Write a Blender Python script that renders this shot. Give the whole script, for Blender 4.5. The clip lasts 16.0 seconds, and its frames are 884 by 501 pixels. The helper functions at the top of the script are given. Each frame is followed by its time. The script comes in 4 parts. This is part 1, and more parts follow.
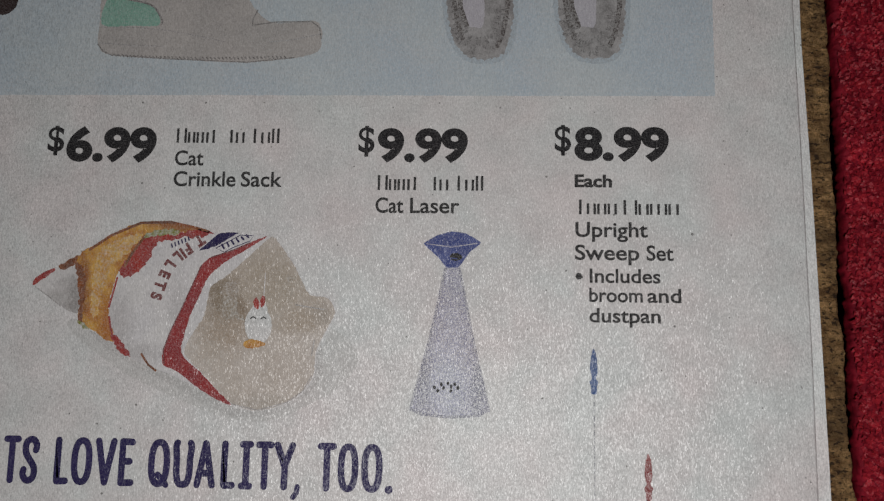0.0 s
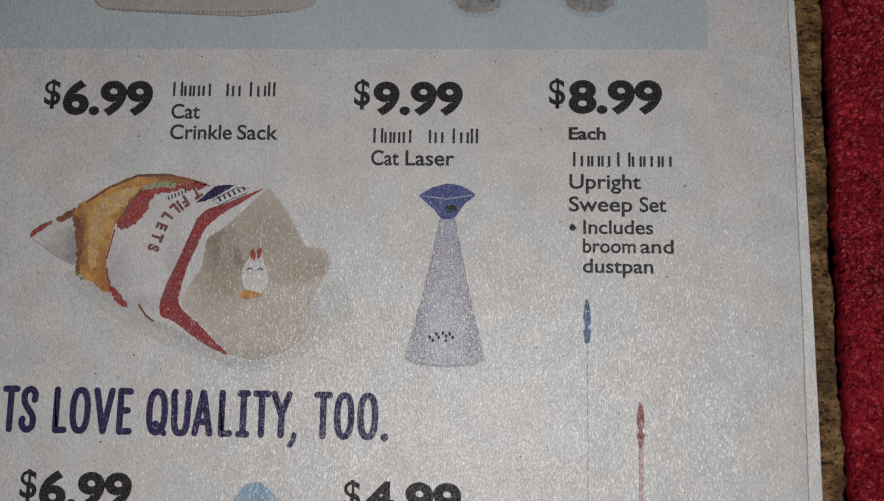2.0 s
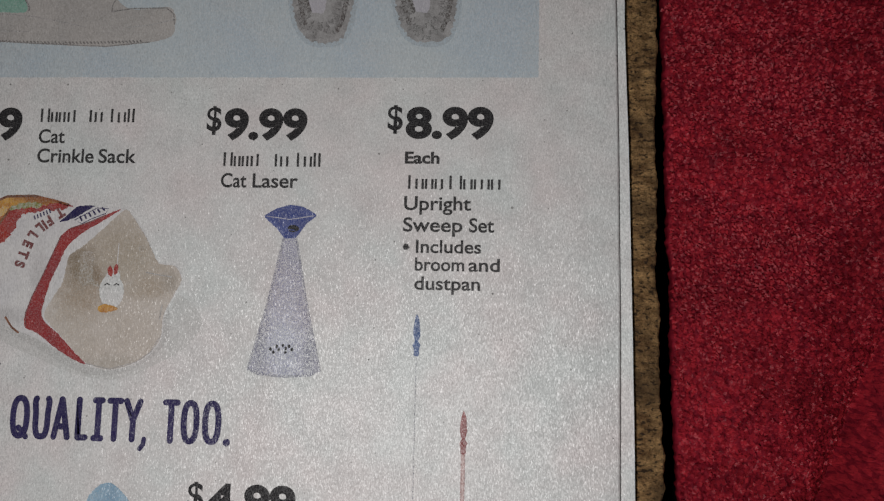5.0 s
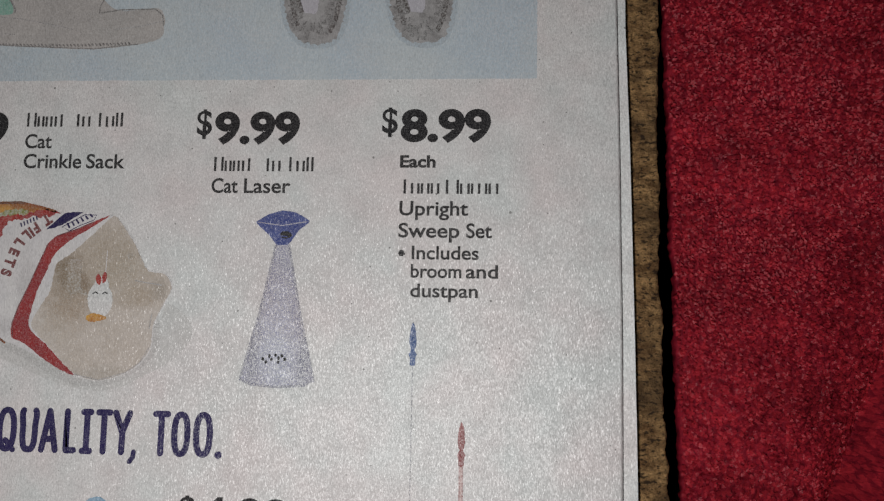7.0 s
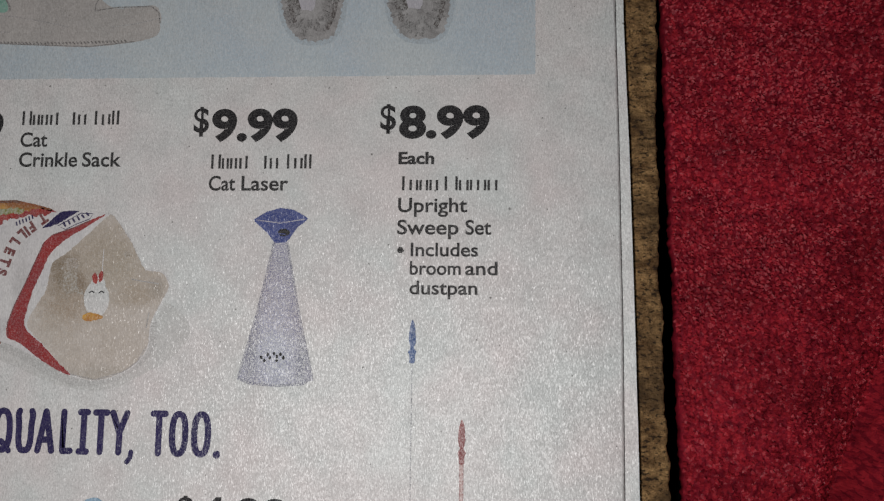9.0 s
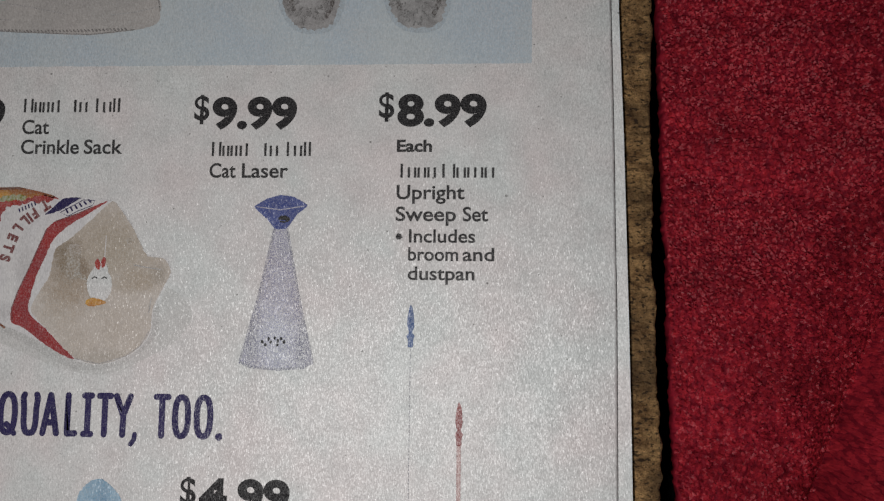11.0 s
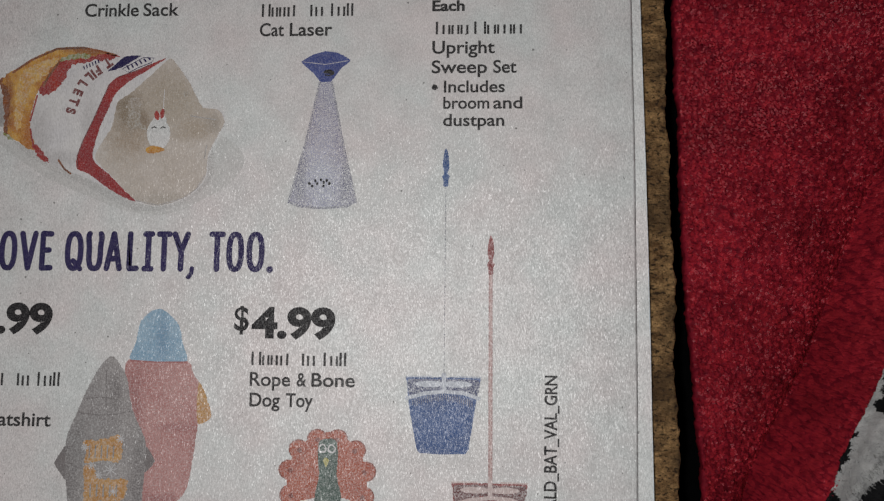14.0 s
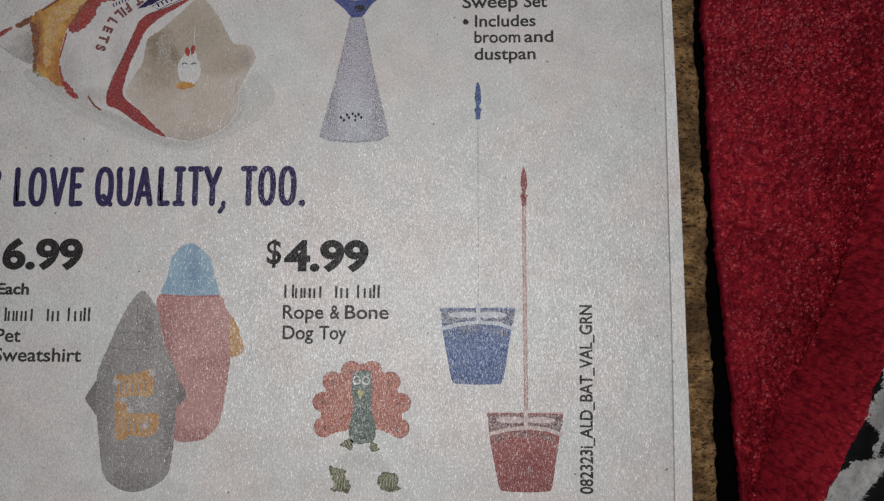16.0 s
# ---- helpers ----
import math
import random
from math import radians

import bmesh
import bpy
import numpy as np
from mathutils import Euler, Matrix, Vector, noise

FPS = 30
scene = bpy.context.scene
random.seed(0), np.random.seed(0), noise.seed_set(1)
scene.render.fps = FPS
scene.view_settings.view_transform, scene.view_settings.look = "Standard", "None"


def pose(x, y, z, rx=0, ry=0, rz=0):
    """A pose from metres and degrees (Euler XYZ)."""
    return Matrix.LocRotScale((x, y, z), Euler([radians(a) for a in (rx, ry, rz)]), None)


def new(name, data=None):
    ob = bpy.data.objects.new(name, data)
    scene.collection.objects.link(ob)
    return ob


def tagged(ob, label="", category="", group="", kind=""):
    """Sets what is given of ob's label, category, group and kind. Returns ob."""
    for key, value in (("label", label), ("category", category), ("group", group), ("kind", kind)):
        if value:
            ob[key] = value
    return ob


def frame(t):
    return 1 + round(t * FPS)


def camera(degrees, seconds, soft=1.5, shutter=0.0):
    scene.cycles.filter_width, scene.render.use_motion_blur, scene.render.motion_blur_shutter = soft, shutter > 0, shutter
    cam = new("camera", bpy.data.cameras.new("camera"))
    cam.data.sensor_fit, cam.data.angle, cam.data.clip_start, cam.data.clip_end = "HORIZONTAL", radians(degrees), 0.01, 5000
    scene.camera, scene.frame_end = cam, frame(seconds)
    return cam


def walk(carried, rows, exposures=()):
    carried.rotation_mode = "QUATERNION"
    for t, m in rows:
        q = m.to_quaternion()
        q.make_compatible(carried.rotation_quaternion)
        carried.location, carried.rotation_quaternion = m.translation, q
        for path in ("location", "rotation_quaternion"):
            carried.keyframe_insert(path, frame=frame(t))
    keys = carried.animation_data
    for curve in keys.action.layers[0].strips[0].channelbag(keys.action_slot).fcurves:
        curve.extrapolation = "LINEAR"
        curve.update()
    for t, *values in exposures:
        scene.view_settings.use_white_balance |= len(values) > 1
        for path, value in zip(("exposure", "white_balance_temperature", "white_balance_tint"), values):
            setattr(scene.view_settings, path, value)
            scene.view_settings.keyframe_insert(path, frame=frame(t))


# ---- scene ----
cam = camera(63.0, 16.0, soft=1.3)
MM = 0.001
# seconds, place in millimetres above the page, turn in degrees
ROWS = [
    (0, 4.71, 3.58, 130.43, 7.026, 2.464, 0.960),
    (0.5, 3.86, -0.87, 130.50, 7.296, 2.242, 0.963),
    (1, 4.32, -1.83, 128.96, 6.623, 2.236, 0.920),
    (1.5, 4.29, -5.40, 128.73, 6.941, 2.194, 0.939),
    (2, 5.03, -3.62, 130.77, 6.275, 2.156, 0.938),
    (2.5, 5.20, -2.61, 131.26, 5.799, 2.231, 0.952),
    (3, 5.10, -3.54, 131.08, 6.010, 2.172, 0.949),
    (3.5, 6.09, -3.87, 132.11, 5.588, 2.382, 1.029),
    (4, 13.11, -1.45, 133.87, 4.877, 2.787, 1.036),
    (4.5, 32.70, 0.76, 135.87, 4.628, 3.488, 1.170),
    (5, 39.57, 1.03, 137.74, 5.684, 3.615, 1.262),
    (7.5, 40.37, 2.83, 133.68, 5.592, 3.835, 0.929),
    (8, 39.93, 2.52, 134.01, 5.543, 3.619, 0.820),
    (8.5, 39.80, 1.75, 133.20, 5.975, 3.588, 0.683),
    (11, 39.33, 1.08, 135.74, 4.870, 3.108, 0.663),
    (11.5, 39.71, -0.07, 136.87, 4.775, 3.110, 0.640),
    (12, 40.96, -3.52, 138.78, 4.925, 3.132, 0.668),
    (12.5, 45.73, -7.38, 141.96, 4.956, 3.471, 0.692),
    (13, 49.80, -12.07, 144.35, 5.098, 3.595, 0.711),
    (13.5, 45.91, -21.60, 145.63, 5.239, 3.006, 0.602),
    (14, 32.81, -32.29, 145.52, 5.322, 2.842, 0.579),
    (14.5, 27.04, -41.10, 147.06, 5.391, 2.670, 0.589),
    (15, 25.85, -48.37, 144.58, 5.964, 2.387, 0.470),
    (15.5, 27.51, -46.90, 142.05, 5.991, 2.561, 0.368),
    (16, 24.66, -48.25, 144.24, 6.167, 2.290, 0.208),
]
EXPOSURES = [(0.0, 0.01), (3.5, -0.05), (4.5, -0.08), (5.0, 0.05), (7.5, 0.16), (8.5, 0.15), (11.0, 0.11), (12.5, 0.05), (13.0, 0.0), (14.0, 0.03), (16.0, 0.0)]
walk(cam, [(t, pose(x * MM, y * MM, z * MM, rx, ry, rz)) for t, x, y, z, rx, ry, rz in ROWS], EXPOSURES)

# ---- light: the phone's torch close above the page, and a dim room ----
world = bpy.data.worlds.new("world")
scene.world = world
world.use_nodes = True
world.node_tree.nodes["Background"].inputs[0].default_value = (0.85, 0.9, 1.0, 1)
world.node_tree.nodes["Background"].inputs[1].default_value = 0.02
torch = bpy.data.lights.new("torch", "POINT")
torch.energy, torch.shadow_soft_size, torch.color = 0.90, 0.004, (1.0, 0.985, 0.975)
new("torch", torch).location = (0.013, -0.041, 0.182)


# ---- materials ----
def mat_base(name):
    m = bpy.data.materials.new(name)
    m.use_nodes = True
    t = m.node_tree
    return m, t, t.nodes["Principled BSDF"]


def where(t, scale=(1, 1, 1), turn=0.0):
    """World place in millimetres, stretched."""
    g = t.nodes.new("ShaderNodeNewGeometry")
    m = t.nodes.new("ShaderNodeMapping")
    m.inputs["Scale"].default_value = [1000 * v for v in scale]
    m.inputs["Rotation"].default_value = (0, 0, turn)
    t.links.new(g.outputs["Position"], m.inputs["Vector"])
    return m.outputs["Vector"]


def noise_tex(t, vector, scale, detail=3.0, rough=0.55):
    n = t.nodes.new("ShaderNodeTexNoise")
    n.inputs["Scale"].default_value = scale
    n.inputs["Detail"].default_value = detail
    n.inputs["Roughness"].default_value = rough
    t.links.new(vector, n.inputs["Vector"])
    return n.outputs["Fac"]


def ranged(t, value, a, b, lo, hi):
    r = t.nodes.new("ShaderNodeMapRange")
    for k, v in zip(("From Min", "From Max", "To Min", "To Max"), (a, b, lo, hi)):
        r.inputs[k].default_value = v
    t.links.new(value, r.inputs["Value"])
    return r.outputs["Result"]


def mixed(t, fac, a, b, kind="MIX"):
    m = t.nodes.new("ShaderNodeMix")
    m.data_type, m.blend_type = "RGBA", kind
    for socket, v in ((m.inputs["Factor"], fac), (m.inputs[6], a), (m.inputs[7], b)):
        if isinstance(v, bpy.types.NodeSocket):
            t.links.new(v, socket)
        elif isinstance(v, tuple):
            socket.default_value = (*v, 1) if len(v) == 3 else v
        else:
            socket.default_value = v
    return m.outputs[2]


def bumped(t, bsdf, heights):
    """Bumps one after another: (height socket, distance in mm, strength)."""
    normal = None
    for h, far, strength in heights:
        b = t.nodes.new("ShaderNodeBump")
        b.inputs["Strength"].default_value = strength
        b.inputs["Distance"].default_value = far * MM
        t.links.new(h, b.inputs["Height"])
        if normal:
            t.links.new(normal, b.inputs["Normal"])
        normal = b.outputs["Normal"]
    t.links.new(normal, bsdf.inputs["Normal"])


def paper_colour(t, bright=1.0):
    v = where(t)
    ghost = ranged(t, noise_tex(t, v, 0.055, 3.0), 0.35, 0.65, 0.0, 1.0)
    c = mixed(t, ghost, (0.715, 0.664, 0.658), (0.682, 0.700, 0.692))
    fleck = ranged(t, noise_tex(t, v, 3.2, 4.0, 0.75), 0.3, 0.7, 0.82, 1.12)
    cloud = ranged(t, noise_tex(t, v, 0.16, 4.0), 0.3, 0.7, 0.92, 1.06)
    c = mixed(t, 1.0, c, fleck, "MULTIPLY")
    c = mixed(t, 1.0, c, cloud, "MULTIPLY")
    lying = noise_tex(t, where(t, (5.5, 1.8, 1), 0.10), 1.0, 3.0, 0.65)
    c = mixed(t, 1.0, c, ranged(t, lying, 0.33, 0.67, 0.84, 1.12), "MULTIPLY")
    specks = ranged(t, noise_tex(t, v, 1.15, 0.0), 0.845, 0.87, 0.0, 0.7)
    c = mixed(t, specks, c, (0.09, 0.085, 0.08))
    return mixed(t, 1.0, c, (bright, bright, bright), "MULTIPLY")


def paper_surface(t, bsdf, gloss=1.0):
    """Calendered newsprint: short fibres that lie along the sheet and catch the light."""
    facets = []
    for scale, turn, lean in (((7.5, 1.9, 1), 0.10, (0.42, 0.22)), ((9.5, 3.4, 1), -0.18, (0.36, 0.28))):
        warp = t.nodes.new("ShaderNodeTexNoise")
        warp.inputs["Scale"].default_value = 1.3
        t.links.new(where(t), warp.inputs["Vector"])
        shift = t.nodes.new("ShaderNodeVectorMath")
        shift.operation = "MULTIPLY_ADD"
        shift.inputs[1].default_value = (1.2, 0.8, 0)
        t.links.new(warp.outputs["Color"], shift.inputs[0])
        t.links.new(where(t, scale, turn), shift.inputs[2])
        cells = t.nodes.new("ShaderNodeTexVoronoi")
        cells.voronoi_dimensions = "2D"
        cells.inputs["Scale"].default_value = 1.0
        t.links.new(shift.outputs[0], cells.inputs["Vector"])
        tilt = t.nodes.new("ShaderNodeVectorMath")
        tilt.operation = "MULTIPLY_ADD"
        tilt.inputs[1].default_value, tilt.inputs[2].default_value = (*lean, 0), (-lean[0] / 2, -lean[1] / 2, 0)
        t.links.new(cells.outputs["Color"], tilt.inputs[0])
        facets.append(tilt.outputs[0])
    geo = t.nodes.new("ShaderNodeNewGeometry")
    total = geo.outputs["Normal"]
    for f in facets:
        add = t.nodes.new("ShaderNodeVectorMath")
        add.operation = "ADD"
        t.links.new(total, add.inputs[0])
        t.links.new(f, add.inputs[1])
        total = add.outputs[0]
    unit = t.nodes.new("ShaderNodeVectorMath")
    unit.operation = "NORMALIZE"
    t.links.new(total, unit.inputs[0])
    t.links.new(unit.outputs[0], bsdf.inputs["Normal"])
    bsdf.inputs["Roughness"].default_value = 0.34
    bsdf.inputs["Specular IOR Level"].default_value = 0.43 * gloss


def paper(name, bright=1.0):
    m, t, b = mat_base(name)
    t.links.new(paper_colour(t, bright), b.inputs["Base Color"])
    paper_surface(t, b)
    return m


def faded(t, v, c, spots):
    """Printed tones that melt into one another: (x, y, half width, half height, colour)."""
    drift = t.nodes.new("ShaderNodeTexNoise")
    drift.inputs["Scale"].default_value, drift.inputs["Detail"].default_value = 0.5, 3.0
    t.links.new(v, drift.inputs["Vector"])
    for x, y, wide, tall, tone in spots:
        move = t.nodes.new("ShaderNodeVectorMath")
        move.operation = "SUBTRACT"
        move.inputs[1].default_value = (x, y, 0)
        t.links.new(v, move.inputs[0])
        size = t.nodes.new("ShaderNodeVectorMath")
        size.operation = "MULTIPLY"
        size.inputs[1].default_value = (1 / wide, 1 / tall, 0)
        t.links.new(move.outputs[0], size.inputs[0])
        wobble = t.nodes.new("ShaderNodeVectorMath")
        wobble.operation = "MULTIPLY_ADD"
        wobble.inputs[1].default_value, wobble.inputs[2].default_value = (0.9, 0.9, 0), (-0.45, -0.45, 0)
        t.links.new(drift.outputs["Color"], wobble.inputs[0])
        both = t.nodes.new("ShaderNodeVectorMath")
        both.operation = "ADD"
        t.links.new(size.outputs[0], both.inputs[0])
        t.links.new(wobble.outputs[0], both.inputs[1])
        far = t.nodes.new("ShaderNodeVectorMath")
        far.operation = "LENGTH"
        t.links.new(both.outputs[0], far.inputs[0])
        c = mixed(t, ranged(t, far.outputs["Value"], 0.35, 1.1, 0.0, 1.0), tone, c)
    return c


def ink(name, colour, cover=0.9, spread=0.5, dots=4.0, second=None, patch=0.12, gloss=1.0, spots=()):
    """Ink on newsprint: coarse printed grain that lets the paper through; second: a tone that drifts into the first."""
    m, t, b = mat_base(name)
    v = where(t)
    c = colour
    if second:
        c = mixed(t, ranged(t, noise_tex(t, v, patch, 3.0), 0.38, 0.62, 0.0, 1.0), colour, second)
    if spots:
        c = faded(t, v, c, spots)
    f = ranged(t, noise_tex(t, v, dots, 2.0, 0.7), 0.25, 0.75, cover - spread, cover + spread)
    clamp = t.nodes.new("ShaderNodeClamp")
    t.links.new(f, clamp.inputs["Value"])
    t.links.new(mixed(t, clamp.outputs[0], paper_colour(t), c), b.inputs["Base Color"])
    paper_surface(t, b, gloss)
    return m


def cork():
    m, t, b = mat_base("cork")
    v = where(t)
    base = mixed(t, ranged(t, noise_tex(t, where(t, (0.6, 1, 1)), 0.5, 4.0, 0.6), 0.36, 0.64, 0, 1), (0.20, 0.105, 0.042), (0.60, 0.36, 0.155))
    fine = ranged(t, noise_tex(t, where(t, (0.7, 1.2, 1)), 2.2, 5.0, 0.75), 0.3, 0.7, 0.35, 1.4)
    c = mixed(t, 1.0, base, fine, "MULTIPLY")
    stain = ranged(t, noise_tex(t, where(t, (0.6, 1, 1)), 0.11, 4.0, 0.65), 0.5, 0.64, 0.0, 0.75)
    c = mixed(t, stain, c, (0.085, 0.048, 0.022))
    pits = ranged(t, noise_tex(t, where(t, (0.7, 1.3, 1)), 1.3, 3.0), 0.56, 0.62, 0.0, 0.9)
    c = mixed(t, pits, c, (0.03, 0.017, 0.01))
    t.links.new(c, b.inputs["Base Color"])
    b.inputs["Roughness"].default_value = 0.75
    b.inputs["Specular IOR Level"].default_value = 0.3
    bumped(t, b, ((noise_tex(t, v, 1.4, 5.0, 0.7), 1.3, 1.0), (noise_tex(t, v, 6.0, 2.0), 0.15, 0.7)))
    return m


def plush(name, dark, light, sheen=0.5, rough=0.5, spec=0.5):
    m, t, b = mat_base(name)
    v = where(t)
    c = mixed(t, ranged(t, noise_tex(t, v, 0.5, 4.0, 0.65), 0.32, 0.68, 0, 1), dark, light)
    patch = ranged(t, noise_tex(t, where(t, (0.6, 1, 1)), 0.09, 2.0), 0.3, 0.7, 0.75, 1.2)
    t.links.new(mixed(t, 1.0, c, patch, "MULTIPLY"), b.inputs["Base Color"])
    b.inputs["Roughness"].default_value = rough
    b.inputs["Specular IOR Level"].default_value = spec
    b.inputs["Sheen Weight"].default_value = sheen
    b.inputs["Sheen Roughness"].default_value = 0.4
    b.inputs["Sheen Tint"].default_value = (*light, 1)
    bumped(t, b, ((noise_tex(t, v, 3.0, 3.0, 0.7), 0.3, 0.6),))
    return m


def plain(name, colour, rough=0.8):
    m, t, b = mat_base(name)
    v = where(t, (0.01, 0.01, 0.01))
    f = ranged(t, noise_tex(t, v, 0.4, 5.0), 0.3, 0.7, 0.85, 1.1)
    t.links.new(mixed(t, 1.0, colour, f, "MULTIPLY"), b.inputs["Base Color"])
    b.inputs["Roughness"].default_value = rough
    bumped(t, b, ((noise_tex(t, where(t), 0.5, 3.0), 0.5, 0.2),))
    return m


M_PAGE, M_UNDER = paper("newsprint"), paper("newsprint under", 1.2)
M_TEXT = ink("black ink", (0.024, 0.023, 0.024), 0.96, 0.15, gloss=0.4)
M_PRICE = ink("heavy black ink", (0.017, 0.016, 0.018), 0.97, 0.12, gloss=0.3)
M_NAVY = ink("navy ink", (0.022, 0.017, 0.075), 0.98, 0.1, second=(0.032, 0.024, 0.095), gloss=0.7)
M_PANEL = ink("pale blue tint", (0.46, 0.538, 0.60), 0.82, 0.3, 2.0, (0.515, 0.57, 0.60), 0.06)
# one red cloth: base coloured darker than its pile for shade between tufts
M_FLEECE_SHADE = plush("red fleece", (0.12, 0.0045, 0.0125), (0.28, 0.011, 0.025), 0.0, 0.65, 0.12)
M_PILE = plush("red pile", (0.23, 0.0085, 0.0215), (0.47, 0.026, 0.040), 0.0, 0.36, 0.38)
M_BLACK = plush("black plush", (0.004, 0.004, 0.005), (0.009, 0.009, 0.010), 0.0, 0.7, 0.15)
# shade of the gap beside the board, put into a near-black colour
M_GAP_SHADE = plush("gap shade black", (0.0012, 0.0012, 0.0014), (0.002, 0.002, 0.0022), 0.0, 0.9, 0.03)
M_WHITE = plush("white plush", (0.32, 0.32, 0.32), (0.50, 0.50, 0.49), 0.0, 0.6, 0.3)
M_CORK = cork()
M_WALL, M_FLOOR = plain("wall paint", (0.55, 0.53, 0.50)), plain("floor boards", (0.20, 0.14, 0.09), 0.6)


# ---- building helpers ----
def mesh_object(name, verts, faces, material, parent=None, label="", smooth=False):
    me = bpy.data.meshes.new(name)
    me.from_pydata([tuple(v) for v in verts], [], [tuple(f) for f in faces])
    me.materials.append(material)
    if smooth:
        me.polygons.foreach_set("use_smooth", [True] * len(me.polygons))
    me.update()
    ob = new(name, me)
    ob.parent = parent
    if label:
        ob["label"] = label
    return ob


def part(name, bm, material, parent, label=""):
    me = bpy.data.meshes.new(name)
    bm.to_mesh(me)
    bm.free()
    me.materials.append(material)
    ob = new(name, me)
    ob.parent = parent
    if label:
        ob["label"] = label
    return ob


def rounded(points, steps=5, soft=1.0):
    """A closed smooth outline through the given corners (Catmull-Rom)."""
    p = np.array(points, float)
    out = []
    for i in range(len(p)):
        a, b, c, d = p[i - 1], p[i], p[(i + 1) % len(p)], p[(i + 2) % len(p)]
        for k in range(steps):
            u = k / steps
            out.append(0.5 * (2 * b + soft * (c - a) * u + (2 * a - 5 * b + 4 * c - d) * u * u * soft + (3 * b - a - 3 * c + d) * u ** 3 * soft
                       + 2 * (1 - soft) * (c - b) * u))
    return out


def layer(n):
    """Height of the n-th layer of ink over the page."""
    return (0.02 + 0.012 * n) * MM


def fill(bm, outline, z, rough_edge=0.0):
    vs = []
    if rough_edge:
        close, outline = outline, []
        for (xa, ya), (xb, yb) in zip(close, [*close[1:], close[0]]):
            n = max(1, min(12, int(math.hypot(xb - xa, yb - ya) / 0.22)))
            outline += [(xa + (xb - xa) * k / n, ya + (yb - ya) * k / n) for k in range(n)]
    for x, y in outline:
        if rough_edge:
            fine = min(rough_edge, 0.15) * 0.7
            x, y = (x + rough_edge * noise.noise((x * 1.7, y * 1.7, 3.1)) + fine * noise.noise((x * 5.3, y * 5.3, 1.3)),
                    y + rough_edge * noise.noise((x * 1.7, y * 1.7, 7.7)) + fine * noise.noise((x * 5.3, y * 5.3, 5.9)))
        vs.append(bm.verts.new((x * MM, y * MM, z)))
    f = bm.faces.new(vs)
    f.normal_update()
    if f.normal.z < 0:
        f.normal_flip()
    bmesh.ops.triangulate(bm, faces=[f])


def shape(name, points, n, material, parent, label="", steps=5, soft=1.0, edge=0.12):
    bm = bmesh.new()
    fill(bm, rounded(points, steps, soft), layer(n), edge)
    return part(name, bm, material, parent, label)


def oval(cx, cy, rx, ry, turn=0.0, n=20):
    c, s = math.cos(turn), math.sin(turn)
    return [(cx + rx * math.cos(a) * c - ry * math.sin(a) * s, cy + rx * math.cos(a) * s + ry * math.sin(a) * c)
            for a in (2 * math.pi * i / n for i in range(n))]


def ribbon(bm, line, width, z, closed=False):
    """A pen stroke with round ends along a line."""
    p = np.array(line, float)
    q = np.roll(p, -1, 0) - np.roll(p, 1, 0)
    if not closed:
        q[0], q[-1] = p[1] - p[0], p[-1] - p[-2]
    q /= np.linalg.norm(q, axis=1)[:, None] + 1e-9
    side = np.stack([-q[:, 1], q[:, 0]], 1) * width / 2
    if closed:
        a = [bm.verts.new((x * MM, y * MM, z)) for x, y in p + side]
        b = [bm.verts.new((x * MM, y * MM, z)) for x, y in p - side]
        for i in range(len(p)):
            j = (i + 1) % len(p)
            f = bm.faces.new((a[i], b[i], b[j], a[j]))
            f.normal_update()
            if f.normal.z < 0:
                f.normal_flip()
        return
    def cap(at, way):
        start = math.atan2(way[1], way[0])
        return [(at[0] + width / 2 * math.cos(start + k), at[1] + width / 2 * math.sin(start + k)) for k in np.linspace(math.pi / 2, -math.pi / 2, 7)[1:-1]]
    outline = [tuple(v) for v in p + side] + cap(p[-1], q[-1]) + [tuple(v) for v in (p - side)[::-1]] + cap(p[0], -q[0])
    fill(bm, outline, z)


def strokes(name, lines, width, n, material, parent, label="", closed=False):
    bm = bmesh.new()
    for i, line in enumerate(lines):
        ribbon(bm, line, width, layer(n) + i * 0.004 * MM, closed)
    return part(name, bm, material, parent, label)


def glyphs(body, bold):
    """Flat mesh of a line of type, one unit high in the built-in font."""
    cu = bpy.data.curves.new("type", "FONT")
    cu.body, cu.offset, cu.resolution_u = body, bold, 6
    ob = new("type", cu)
    me = bpy.data.meshes.new_from_object(ob.evaluated_get(bpy.context.evaluated_depsgraph_get()))
    co = np.array([v.co[:2] for v in me.vertices])
    faces = [tuple(f.vertices) for f in me.polygons]
    bpy.data.objects.remove(ob)
    bpy.data.curves.remove(cu)
    bpy.data.meshes.remove(me)
    return co, faces


CAP = {}


def lettering(name, body, left, right, base, cap, n, material, parent, label, bold=0.0, slant=0.0, upright=False, sample="H"):
    key = (sample, bold)
    if key not in CAP:
        CAP[key] = glyphs(sample, bold)[0][:, 1]
    co, faces = glyphs(body, bold)
    low = 0.0 if sample == "H" else CAP[key].min()
    x = left + (co[:, 0] - co[:, 0].min()) / (co[:, 0].max() - co[:, 0].min()) * (right - left)
    y = base + (co[:, 1] - low) / (CAP[key].max() - low) * cap
    x = x + slant * (y - base)
    ob = mesh_object(name, [(a * MM, b * MM, layer(n)) for a, b in zip(x, y)], faces, material, parent, label)
    bm = bmesh.new()
    bm.from_mesh(ob.data)
    bm.normal_update()
    bmesh.ops.reverse_faces(bm, faces=[f for f in bm.faces if f.normal.z < 0])
    bm.to_mesh(ob.data)
    bm.free()
    return ob


